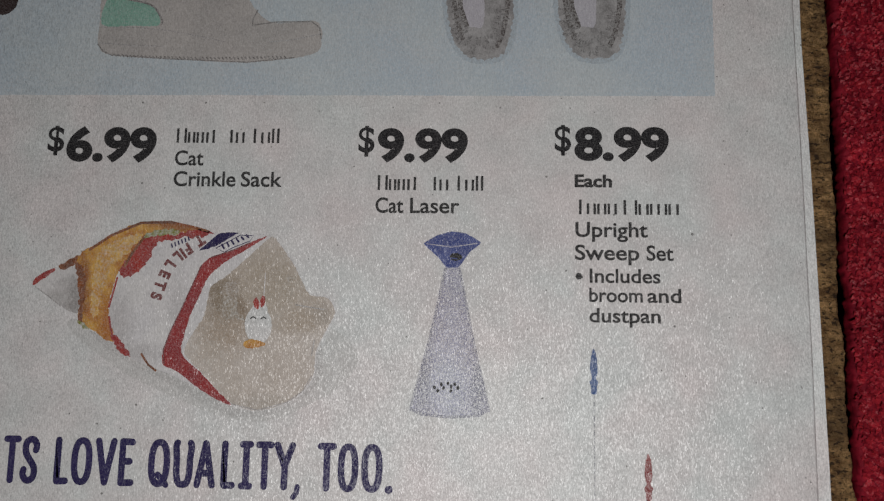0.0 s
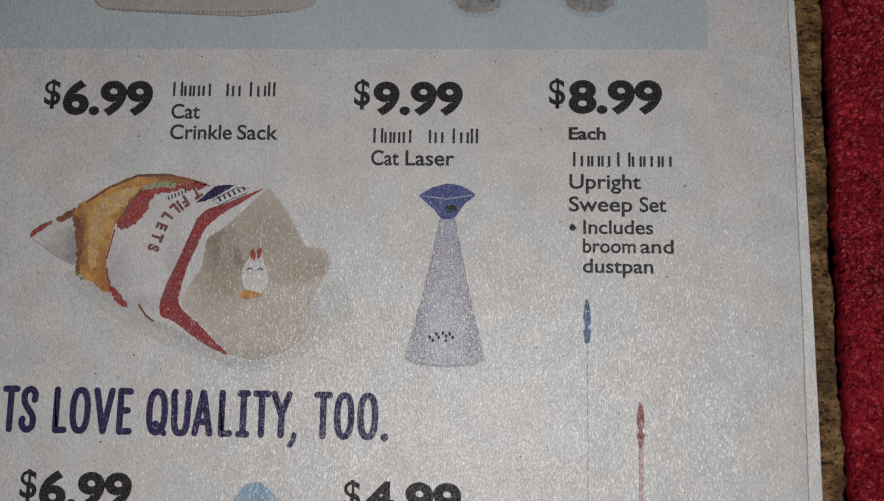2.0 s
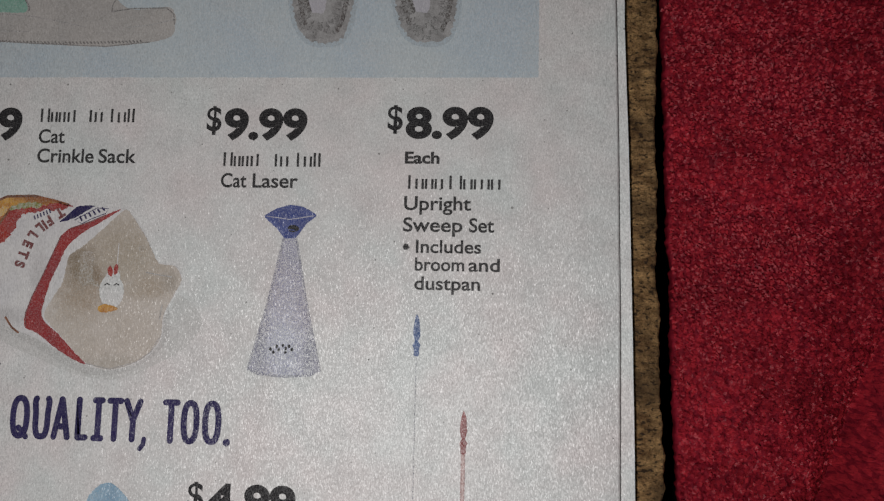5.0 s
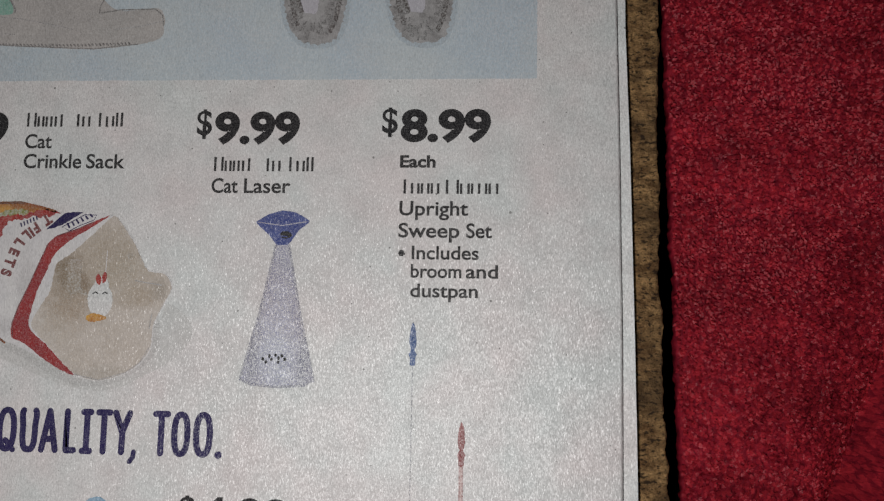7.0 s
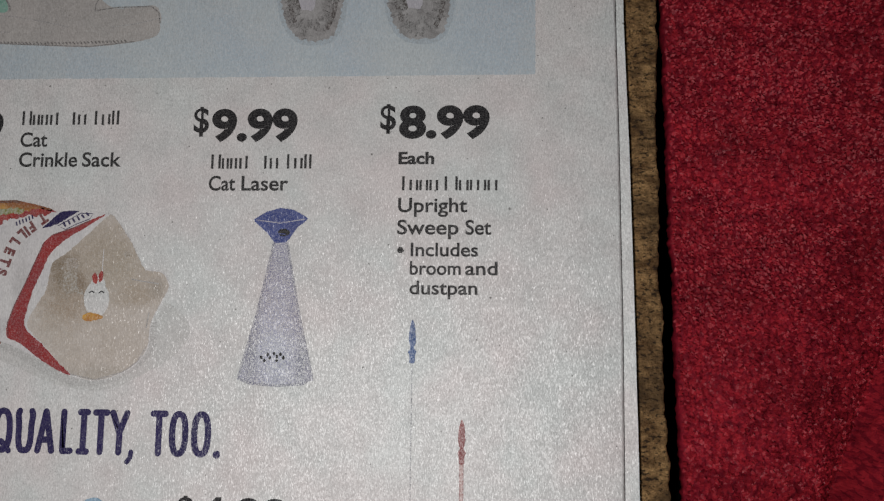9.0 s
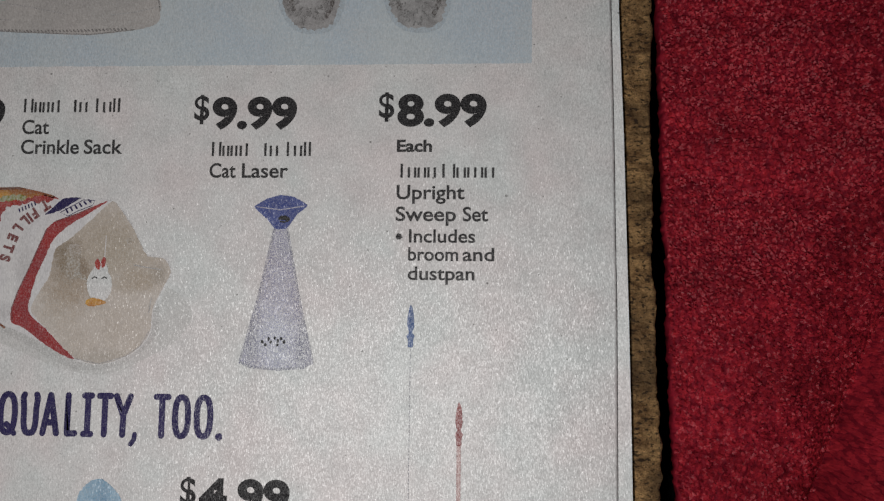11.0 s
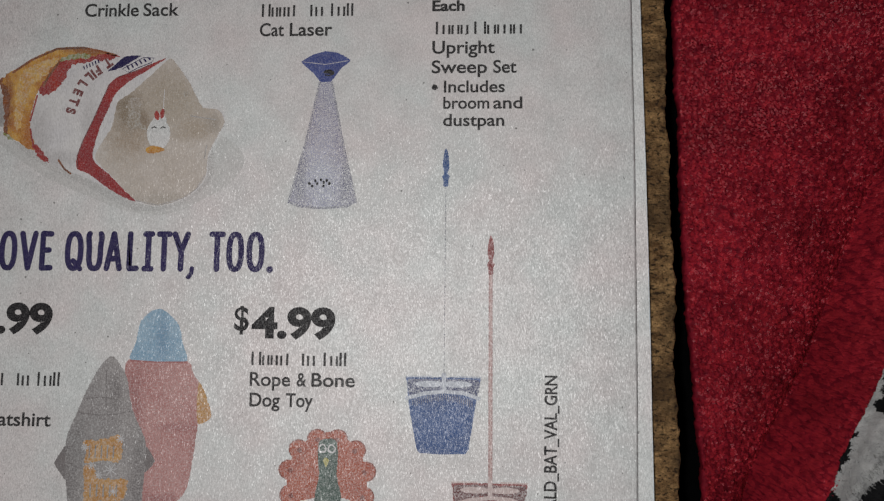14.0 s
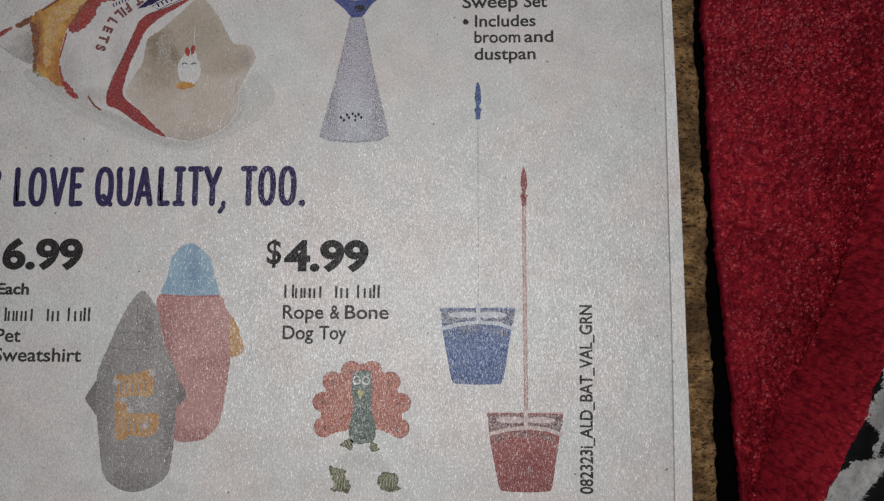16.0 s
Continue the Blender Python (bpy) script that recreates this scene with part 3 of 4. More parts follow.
def slipper(x):
    ob = shape("slipper_picture", [(x - 6.6, 78), (x - 6.4, 70), (x - 6.0, 64.4), (x - 4.9, 59.9), (x - 2.7, 56.8), (x + 0.5, 55.9), (x + 4.2, 56.8), (x + 5.9, 61), (x + 6.5, 70), (x + 6.5, 78)], 1,
               I_FUR, flyer, "printed toe of a grey furry slipper", edge=0.5)
    shape("fur_halo", [(x - 7.5, 78), (x - 7.3, 70), (x - 6.8, 64), (x - 5.6, 59.2), (x - 3.0, 55.9), (x + 0.5, 55.0), (x + 4.7, 55.9), (x + 6.8, 60.6), (x + 7.4, 70), (x + 7.4, 78)], 0.5, I_HALO, ob, edge=0.25)
    shape("insole", [(x - 3.2, 78), (x - 3.6, 68), (x - 2.6, 63), (x - 0.8, 62.2), (x + 0.7, 62.6), (x + 0.9, 68), (x + 0.4, 78)], 2, I_LINING, ob, "pale lining")
    strokes("fur_shadow", [[(x - 5.3, 76), (x - 5.0, 68), (x - 4.2, 63.5), (x - 3.2, 60)], [(x - 3.9, 70), (x - 3.6, 66), (x - 2.4, 62.4)], [(x + 5.4, 74), (x + 5.3, 66), (x + 4.4, 61), (x + 3.4, 58.5)]],
            0.95, 3, I_FURDARK, ob)
    r = random.Random(int(x * 10) + 5)
    for tone, count, low, high, wide in ((I_FURMID, 90, 0.5, 0.88, 0.3),):
        hairs = []
        for _ in range(count):
            a = r.uniform(math.pi * 0.95, math.pi * 2.05)
            q = r.uniform(low, high)
            px, py = x + 6.1 * q * math.cos(a), 65 + 9.0 * q * math.sin(a)
            hairs.append([(px, py), (px + 0.6 * math.cos(a) + r.uniform(-0.3, 0.3), py + 0.6 * math.sin(a) + r.uniform(-0.2, 0.2))])
        bm = bmesh.new()
        for k, line in enumerate(hairs):
            ribbon(bm, line, wide, layer(4) + k * 0.003 * MM)
        tagged(part("fur", bm, tone, ob), kind="stuff")


slipper(5.2)
slipper(26.2)


# ---- printed: paper sack for a pet ----
I_SACK = ink("sack white ink", (0.63, 0.61, 0.62), 0.85, 0.2, 4.5, (0.68, 0.66, 0.655), spots=((-60.5, 5, 3.5, 8.0, (0.52, 0.50, 0.50)), (-49.5, 7, 2.2, 9, (0.55, 0.53, 0.53)), (-56, 0, 6, 2.2, (0.52, 0.50, 0.50))))
I_TIPGREY = ink("sack grey ink", (0.60, 0.575, 0.57), 0.8, 0.3, 3.0, (0.66, 0.635, 0.63), 0.2, spots=((-69.0, 10.0, 3.6, 5.5, (0.30, 0.28, 0.27)), (-72.5, 10.2, 3.5, 1.8, (0.46, 0.44, 0.43))))
I_ORANGE = ink("crust orange ink", (0.62, 0.33, 0.06), 0.92, 0.2, 4.0, (0.44, 0.17, 0.03), 0.45, spots=((-68.2, 11, 2.4, 8, (0.26, 0.09, 0.03)), (-58, 19.5, 3.5, 3.0, (0.40, 0.13, 0.03)), (-50, 24, 7, 2.0, (0.30, 0.11, 0.03)), (-62.5, 5, 1.8, 6, (0.42, 0.15, 0.03)), (-64, 15.5, 3.0, 4.0, (0.66, 0.38, 0.09))))
I_RED = ink("red ink", (0.38, 0.042, 0.030), 0.93, 0.25, 4.0, (0.30, 0.04, 0.04), 0.3)
I_STRIPE = ink("stripe red ink", (0.33, 0.036, 0.036), 0.95, 0.2, 4.0, (0.27, 0.035, 0.04), 0.15)
I_BROWN = ink("brown ink", (0.16, 0.06, 0.03), 0.93, 0.2, 4.0, (0.28, 0.09, 0.03), 0.4)
I_LETTER = ink("letter brown ink", (0.17, 0.045, 0.045), 0.92, 0.3)
I_GREEN = ink("herb green ink", (0.22, 0.22, 0.05), 0.7, 0.5, 1.5)
I_BEIGE = ink("beige ink", (0.50, 0.435, 0.375), 0.88, 0.3, 4.5, (0.55, 0.49, 0.44), 0.10, spots=((-33, 13, 11, 8, (0.42, 0.355, 0.285)), (-40, 5, 7, 6, (0.40, 0.32, 0.25)), (-41.5, 10.5, 4.0, 5.0, (0.255, 0.195, 0.135)), (-38.0, 8.4, 2.4, 2.4, (0.27, 0.20, 0.14)), (-26.5, 6.5, 5.0, 3.0, (0.41, 0.34, 0.27)), (-22.6, 7.6, 2.0, 2.6, (0.36, 0.31, 0.26)), (-33, -8.8, 9, 2.0, (0.45, 0.40, 0.35))))
I_FOLD = ink("dark tan ink", (0.30, 0.235, 0.17), 0.7, 0.45, 3.0)
I_CRUST = ink("light crust ink", (0.66, 0.40, 0.10), 0.8, 0.35, 2.0, (0.56, 0.27, 0.05), 0.4)
I_SHADE = ink("soft grey ink", (0.40, 0.392, 0.38), 0.5, 0.5, 3.0)
I_SHADE2 = ink("faint grey ink", (0.51, 0.505, 0.49), 0.5, 0.5, 4.0)

sack = shape("sack_picture", [(-76.9, 12.3), (-76.5, 13.5), (-73.8, 15.1), (-69.1, 17.6), (-66.2, 20.0), (-61.5, 22.8), (-57.3, 24.2), (-52.5, 24.5), (-48.2, 24.0), (-44.4, 22.5), (-39.0, 22.4), (-33.5, 22.0),
                              (-31.0, 20.4), (-28.2, 16.6), (-26.5, 13.3), (-25.0, 11.3), (-21.7, 10.7), (-20.3, 8.1), (-21.5, 5.2), (-23.4, 1.1), (-23.8, -3.5), (-25.7, -6.4), (-28.6, -8.4), (-33.8, -9.9),
                              (-38.5, -8.8), (-43.4, -6.7), (-49.1, -4.1), (-53.1, -2.6), (-58.0, -0.7), (-61.9, 2.2), (-66.9, 4.9), (-68.6, 6.8), (-70.7, 7.4), (-74.0, 10.3)], 2, I_SACK, flyer,
             "printed picture of a crinkly open paper sack")
shape("printed_shade", [(-68.1, 6), (-62.5, 3), (-57.5, 0), (-51.6, -2.5), (-46.2, -5), (-38.8, -9), (-33, -9.5), (-27, -7), (-23, -1), (-21, 5), (-16, 0.5), (-18.5, -4.7), (-25.5, -9), (-31.5, -11.4), (-40, -11),
                        (-49.3, -7.6), (-57.8, -4), (-66.6, 1.6), (-70, 5)], 0, I_SHADE2, sack, "faint printed grey shade")
shape("printed_shade", [(-66.1, 5), (-62.5, 3), (-57.5, 0), (-51.6, -2.5), (-46.2, -5), (-38.8, -9), (-33, -9.5), (-27, -7), (-24, -1), (-23, 2), (-22.3, 0.5), (-22.6, -3.7), (-26.5, -8.0), (-32.5, -10.7), (-40, -10.3),
                        (-48.3, -6.2), (-57.3, -2.2), (-64, 2.2)], 1, I_SHADE, sack, "faint printed grey shade")
shape("sack_tip", [(-76.4, 12.8), (-73.8, 14.5), (-69.4, 16.9), (-67.9, 13.4), (-67.5, 10.4), (-68.0, 7.4), (-69.8, 7.5), (-72.8, 9.4), (-76.0, 11.6)], 3, I_TIPGREY, sack)
shape("tip_edge", [(-77.1, 12.2), (-76.7, 13.6), (-73.9, 15.3), (-73.2, 15.0), (-75.6, 13.2)], 5, I_RED, sack)
shape("tip_edge", [(-72.4, 15.9), (-69.1, 17.8), (-69.6, 16.2), (-71.6, 15.2)], 5, I_BROWN, sack, edge=0.3)
strokes("tip_edge", [[(-76.6, 11.9), (-74.0, 10.2), (-71.5, 8.4)]], 0.2, 5, I_SOFTLINE, sack)
shape("crust_picture", [(-69.2, 16.3), (-68.6, 18.2), (-65.6, 20.1), (-61.5, 22.6), (-57.3, 24.2), (-52.5, 24.4), (-48.2, 23.8), (-44.4, 22.5), (-49.9, 22.1), (-54.7, 21.3), (-57.5, 18.3), (-60.7, 15.3), (-61.7, 12.8),
                        (-62.4, 9.3), (-62.2, 6.3), (-61.0, 2.8), (-61.8, 2.1), (-64.4, 3.6), (-66.9, 5.1), (-68.2, 6.5), (-67.5, 10.4), (-67.9, 13.4)], 4, I_ORANGE, sack, "orange-brown printed crust", edge=0.4)
shape("crust_glaze", [(-65, 18.6), (-61, 21.2), (-57, 22.2), (-58.8, 19.2), (-62, 16.4), (-63.6, 12), (-64.2, 7), (-65.6, 7.4), (-65.8, 13)], 5, I_CRUST, sack, "light golden crust", edge=0.6)
shape("crust_edge", [(-69.3, 16.6), (-68, 15.6), (-67.1, 12.9), (-67.3, 8.8), (-67.2, 5.1), (-68.1, 5.8), (-68, 8.7), (-68.7, 12.9)], 5, I_BROWN, sack, edge=0.4)
strokes("crust_edge", [[(-66.8, 19), (-62.9, 21.7), (-57.4, 24.1), (-51.8, 24.3), (-47.5, 23.4), (-44.6, 22.6)], [(-56.5, 21.6), (-58.6, 18.6), (-60, 16)]], 0.5, 6, I_BROWN, sack)
shape("herbs", [(-56.5, 21.3), (-55, 22.6), (-51, 23), (-50.4, 22.2), (-54, 21.6)], 7, I_GREEN, sack, edge=0.5)
shape("herbs", [(-68.2, 6), (-66.8, 5.4), (-66, 4.3), (-67.4, 4.9)], 7, I_GREEN, sack, edge=0.4)
shape("red_splash", [(-43.8, 22.4), (-47.5, 22.9), (-51.7, 21.9), (-55.4, 22.1), (-57.1, 20.7), (-58.2, 18.9), (-59.9, 17.4), (-60.8, 15.0), (-60.3, 13.8), (-57.9, 14.4), (-55.9, 16.5), (-55.1, 18.3), (-54.0, 20.2),
                     (-49.8, 21.3), (-46.2, 21.6)], 6, I_RED, sack, edge=0.6)
shape("red_splash", [(-61.6, 2.8), (-60.4, 3.1), (-59.1, 1.4), (-57.6, -0.6), (-59.6, 0.2)], 6, I_RED, sack, edge=0.4)
strokes("red_rim", [[(-61.2, 13.8), (-61.9, 10.5), (-62.4, 8.4)], [(-62.2, 6.6), (-61.8, 4.6), (-61.2, 2.8)]], 0.35, 6, I_RED, sack)
shape("sack_stripe", [(-33.6, 21.9), (-40.0, 19.1), (-43.6, 17.9), (-45.6, 16.3), (-46.9, 13.0), (-48.5, 8.9), (-50.6, 4.1), (-51.8, 0.6), (-51.5, -2.0), (-49.2, -2.9), (-45.8, -5.3), (-42.1, -7.6), (-38.6, -8.9),
                      (-41.6, -6.1), (-44.8, -3.0), (-47.4, -1.0), (-48.4, 0.7), (-48.1, 3.0), (-47.1, 7.1), (-45.6, 10.7), (-44.0, 14.3), (-41.1, 17.0), (-37.6, 19.1)], 4, I_STRIPE, sack, "dark red printed stripe", 5, 0.8)
strokes("stripe_edge", [[(-45.5, 16.3), (-46.9, 13.0), (-48.5, 8.9), (-50.6, 4.1), (-51.7, 0.8), (-51.4, -1.8)], [(-43.8, 17.8), (-40.0, 19.1), (-36.6, 20.6)]], 0.22, 5, I_LETTER, sack)
shape("sack_mouth", [(-32.8, 21.7), (-31.0, 20.3), (-28.2, 16.4), (-26.5, 13.2), (-25.1, 11.1), (-21.8, 10.6), (-20.4, 8.1), (-21.7, 5.2), (-23.6, 1.1), (-24.0, -3.4), (-25.9, -6.3), (-28.7, -8.3), (-33.8, -9.8),
                     (-38.4, -8.7), (-41.5, -6.1), (-44.6, -3.0), (-47.4, -0.4), (-47.8, 1.0), (-46.4, 3.9), (-44.5, 7.2), (-43.6, 12.3), (-40.7, 14.4), (-36.9, 17.9)], 5, I_BEIGE, sack, "beige printed opening", 5, 0.7)
shape("sack_fold", [(-41.3, 12.6), (-38.8, 13.0), (-38.4, 7.9), (-36.8, 6.2), (-38.6, 6.7), (-40.6, 6.5), (-41.2, 9.0)], 8, I_FOLD, sack, "soft tan fold", 5, 1.0, 0.5)
strokes("crease_line", [[(-27.6, 9.3), (-25.2, 8.9), (-22.4, 8.5)], [(-38.6, -8.7), (-33.8, -9.7), (-28.6, -8.2), (-25.8, -6.2), (-24.2, -3.4)], [(-24.4, 0.2), (-24.0, 3.0)]], 0.2, 7, I_SOFTLINE, sack)
shape("spot", oval(-28.9, 14.0, 0.55, 0.55, n=10), 7, I_FOLD, sack, "", 3, 1.0, 0.0)
shape("navy_band", [(-46.1, 19.0), (-44.5, 20.6), (-42.6, 22.2), (-40.7, 22.5), (-38.9, 22.4), (-40.3, 21.6), (-41.6, 20.8), (-43.0, 19.9)], 5, M_NAVY, sack, "navy printed band", 5, 0.6)
shape("name_label", [(-43.0, 19.5), (-38.5, 22.0), (-36.1, 21.9), (-36.7, 20.9), (-39.5, 19.8), (-41.4, 18.8)], 5, I_SACK, sack, "white printed label", 4, 0.3, 0.05)
strokes("label_edge", [[(-43.0, 19.5), (-38.5, 22.0), (-36.1, 21.9), (-36.7, 20.9), (-39.5, 19.8), (-41.4, 18.8)]], 0.16, 6, M_NAVY, sack, "", True)
strokes("unreadable_bars", [[(-41.5 + 0.9 * i, 19.5 + 0.42 * i), (-41.9 + 0.9 * i, 20.2 + 0.36 * i)] for i in range(6)], 0.36, 7, M_NAVY, sack)
strokes("unreadable_bars", [[(-51.2 + 0.62 * i, 19.6 + 0.27 * i), (-51.4 + 0.62 * i, 20.2 + 0.27 * i)] for i in range(6)], 0.26, 7, M_NAVY, sack)
strokes("sack_mark", [[(-55.7, -0.1), (-54.3, -2), (-52.9, -3)]], 0.4, 6, I_BROWN, sack)

# the word on the sack, letter by letter along its bend
for letter, x, y, turn in (("T", -46.1, 20.9, 216), ("F", -48.2, 19.3, 216), ("I", -49.1, 18.5, 218), ("L", -50.0, 17.8, 222), ("L", -51.4, 16.3, 236), ("E", -52.3, 14.5, 248), ("T", -53.0, 12.5, 252), ("S", -53.6, 10.5, 254)):
    co, faces = glyphs(letter, 0.06)
    co = (co - (co.max(0) + co.min(0)) / 2) * np.array([2.4, 2.8])
    a = math.radians(turn)
    co = co @ np.array([[math.cos(a), math.sin(a)], [-math.sin(a), math.cos(a)]]) + np.array([x, y])
    mesh_object("sack_letter", [(u * MM, v * MM, layer(7)) for u, v in co], faces, I_LETTER, sack, "brown printed letter")

toy = shape("toy_shape", oval(-34.4, 5.5, 2.5, 3.3, 0.1), 8, M_PAGE, sack, "plain white oval toy shape")
shape("toy_shape", oval(-34.3, 8.0, 1.5, 2.0, 0.0, 14), 9, M_PAGE, sack)
shape("toy_tuft", oval(-34.9, 9.4, 0.5, 1.1, 0.2, 10), 10, I_RED, sack)
shape("toy_tuft", oval(-33.8, 9.8, 0.45, 1.1, -0.1, 10), 10, I_RED, sack)
for x in (-35.4, -33.5):
    strokes("toy_eye", [[(x - 0.45, 6.7), (x, 7.0), (x + 0.45, 6.75)]], 0.25, 11, M_TEXT, sack)
shape("toy_foot", [(-36.9, 2.3), (-35.6, 2.9), (-33.4, 2.5), (-33, 1.9), (-35.2, 1.3), (-36.6, 1.4)], 9, I_ORANGE, sack)
strokes("toy_string", [[(-33.6, 10.8), (-33.5, 15)]], 0.16, 9, I_SACK, sack)


# ---- printed: cone-shaped pet light ----
I_CONE = ink("lavender grey ink", (0.17, 0.165, 0.28), 0.5, 0.9, 4.5, (0.24, 0.23, 0.36), 0.10, spots=((0.2, -4, 4.5, 13, (0.34, 0.35, 0.49)), (-4.2, -2, 1.6, 9, (0.12, 0.12, 0.21)), (5.8, -4, 1.6, 9, (0.12, 0.12, 0.21))))
I_CONEDGE = ink("lavender edge ink", (0.12, 0.12, 0.20), 0.5, 0.9, 4.5)
I_BLUE = ink("mid blue ink", (0.048, 0.065, 0.22), 0.95, 0.25, 4.5, (0.07, 0.095, 0.28), 0.2)
cone = shape("cone_picture", [(-0.6, 16.5), (0.8, 16.2), (2.2, 16.5), (4.7, 3.8), (7.7, -8.5), (7.6, -9.1), (5.9, -9.8), (0.7, -10.3), (-4.3, -9.9), (-6.2, -9.2), (-6.4, -8.6), (-3.2, 3.6)], 1, I_CONE, flyer,
             "printed lavender cone-shaped pet toy", 4, 0.6, 0.1)
strokes("cone_edge", [[(-0.5, 16.3), (-3.1, 3.6), (-6.3, -8.6)], [(2.1, 16.3), (4.6, 3.8), (7.6, -8.6)], [(-6.3, -8.9), (-4.3, -9.8), (0.7, -10.2), (5.9, -9.8), (7.6, -8.8)]], 0.45, 2, I_CONEDGE, cone)
shape("cone_head", [(-4.5, 20.8), (-2.2, 22.3), (0.6, 23.1), (3.2, 22.7), (5.9, 21.1), (4, 19.4), (2.5, 17.3), (1.7, 16.5), (-0.3, 16.5), (-1.3, 17.7), (-2.9, 19.3)], 3, I_BLUE, cone, "blue printed top", 4, 0.5, 0.08)
shape("cone_hole", oval(1.4, 18.4, 1.15, 0.7), 4, M_TEXT, cone)
strokes("cone_shine", [[(0.3, 18.2), (1.6, 18.1)]], 0.2, 5, I_BLUE, cone)
strokes("cone_rim", [[(-4, 20.8), (0.6, 20.2), (5.4, 21.0)]], 0.18, 4, I_CONE, cone)
for x, y in ((-2.1, -5.0), (-1.5, -5.6), (-0.5, -5.1), (0.8, -5.6), (0.9, -4.8), (2.1, -5.0), (-0.9, -4.5), (0.3, -4.3), (1.5, -4.4)):
    shape("cone_dot", oval(x, y, 0.25, 0.34, n=8), 4, M_TEXT, cone)


# ---- printed: sweep sets ----
I_BUCKETB = ink("blue ink", (0.032, 0.072, 0.205), 0.93, 0.3, 4.5, (0.05, 0.105, 0.27), 0.12)
I_BUCKETBD = ink("deep blue ink", (0.03, 0.04, 0.13), 0.75, 0.5, 3.0)
I_BUCKETR = ink("brick red ink", (0.225, 0.045, 0.045), 0.92, 0.3, 4.5, (0.29, 0.07, 0.065), 0.12)
I_BUCKETRD = ink("deep red ink", (0.12, 0.03, 0.032), 0.75, 0.5, 3.0)
I_PALEB = ink("pale blue line ink", (0.46, 0.49, 0.56), 0.8, 0.3)
I_PALER = ink("pale pink line ink", (0.56, 0.44, 0.42), 0.8, 0.3)
I_POLE = ink("pink pole ink", (0.34, 0.15, 0.145), 0.7, 0.6, 3.0)
I_POLEPALE = ink("pale pole ink", (0.50, 0.34, 0.32), 0.85, 0.3)
I_DOTS = ink("dotted grey ink", (0.16, 0.16, 0.20), 0.5, 0.8, 2.5)


def sweep_set(dx, dy, grip_top, main, deep, pale, colour, pole_width, pole_ink):
    """A dustpan with an upright handle; dx, dy: its upper left corner."""
    p = lambda pts: [(dx + x, dy + y) for x, y in pts]
    pan = shape("dustpan_picture", p([(0, 0), (7.3, 0.1), (14.7, 0), (14.4, -1.5), (13.9, -4.8), (12.4, -13.9), (11.6, -14.8), (7.6, -15.0), (2.9, -14.8), (2.1, -13.9), (0.4, -4.9), (0.1, -1)]), 2, main, flyer,
                f"printed {colour} dustpan with an upright handle", 4, 0.35, 0.1)
    shape("pan_opening", p([(0.3, -0.4), (7.3, -0.3), (14.4, -0.4), (14, -3.7), (10, -2.6), (7.4, -2.4), (4.5, -2.6), (0.8, -3.8)]), 3, deep, pan, "", 4, 0.5, 0.2)
    shape("pan_edge", oval(dx + 4.6, dy - 1.25, 3.0, 0.62), 4, pale, pan)
    shape("pan_edge", oval(dx + 10.2, dy - 1.25, 3.0, 0.62), 4, pale, pan)
    strokes("pan_band", [p([(0.1, -4.1), (3.7, -3.1), (7.6, -2.7), (11.5, -3.0), (14.4, -4.0)])], 0.75, 5, pale, pan, "pale printed band")
    strokes("bristles", [p([(1.3 + 0.42 * i, -4.5 + 0.12 * math.sin(i) + 1.2 * math.sin(math.pi * i / 28)), (1.3 + 0.42 * i, -5.4 - 0.5 * (i * 7 % 5) / 5 + 1.2 * math.sin(math.pi * i / 28))]) for i in range(29)], 0.2, 4, deep, pan)
    strokes("pan_rim", [p([(-0.1, 0.15), (5, 0.25)]), p([(9.6, 0.25), (14.8, 0.15)])], 0.3, 4, pale, pan)
    strokes("pan_neck", [p([(7.45, 0.6), (7.5, -2.4)])], 0.9, 6, pale, pan)
    x = dx + 7.45
    grip = p([(7.45 + side * wide, grip_top - down) for side, rows in ((1, ((0.0, 0.0), (0.5, 1.4), (0.66, 3.8), (0.36, 5.2), (0.78, 5.9), (0.5, 6.6), (0.45, 7.9))),
                                                                       (-1, ((0.45, 7.9), (0.5, 6.6), (0.78, 5.9), (0.36, 5.2), (0.66, 3.8), (0.5, 1.4)))) for wide, down in rows])
    shape("handle_grip", grip, 3, main, pan, f"{colour} grip", 4, 0.8, 0.08)
    low, top = dy + 0.4, dy + grip_top - 7.9
    if pole_width > 0.4:
        strokes("pole", [[(x, top), (x + 0.05, (top + low) / 2), (x + 0.1, low)]], pole_width, 2, I_POLEPALE, pan, "pale printed pole")
        strokes("pole_edge", [[(x - pole_width / 2 + 0.05, top), (x - pole_width / 2 + 0.12, low)], [(x + pole_width / 2 - 0.1, top), (x + pole_width / 2 - 0.02, low)]], 0.2, 3, pole_ink, pan)
    else:
        n = 30
        tagged(strokes("pole", [[(x, top + (low - top) * i / n), (x, top + (low - top) * (i + 0.72) / n)] for i in range(n)], pole_width, 2, pole_ink, pan, "thin broken printed line"), kind="stuff")


sweep_set(18.65, -44.3, 46.6, I_BUCKETB, I_BUCKETBD, I_PALEB, "blue", 0.16, I_DOTS)
sweep_set(27.9, -64.75, 49.1, I_BUCKETR, I_BUCKETRD, I_PALER, "brick red", 0.75, I_POLE)


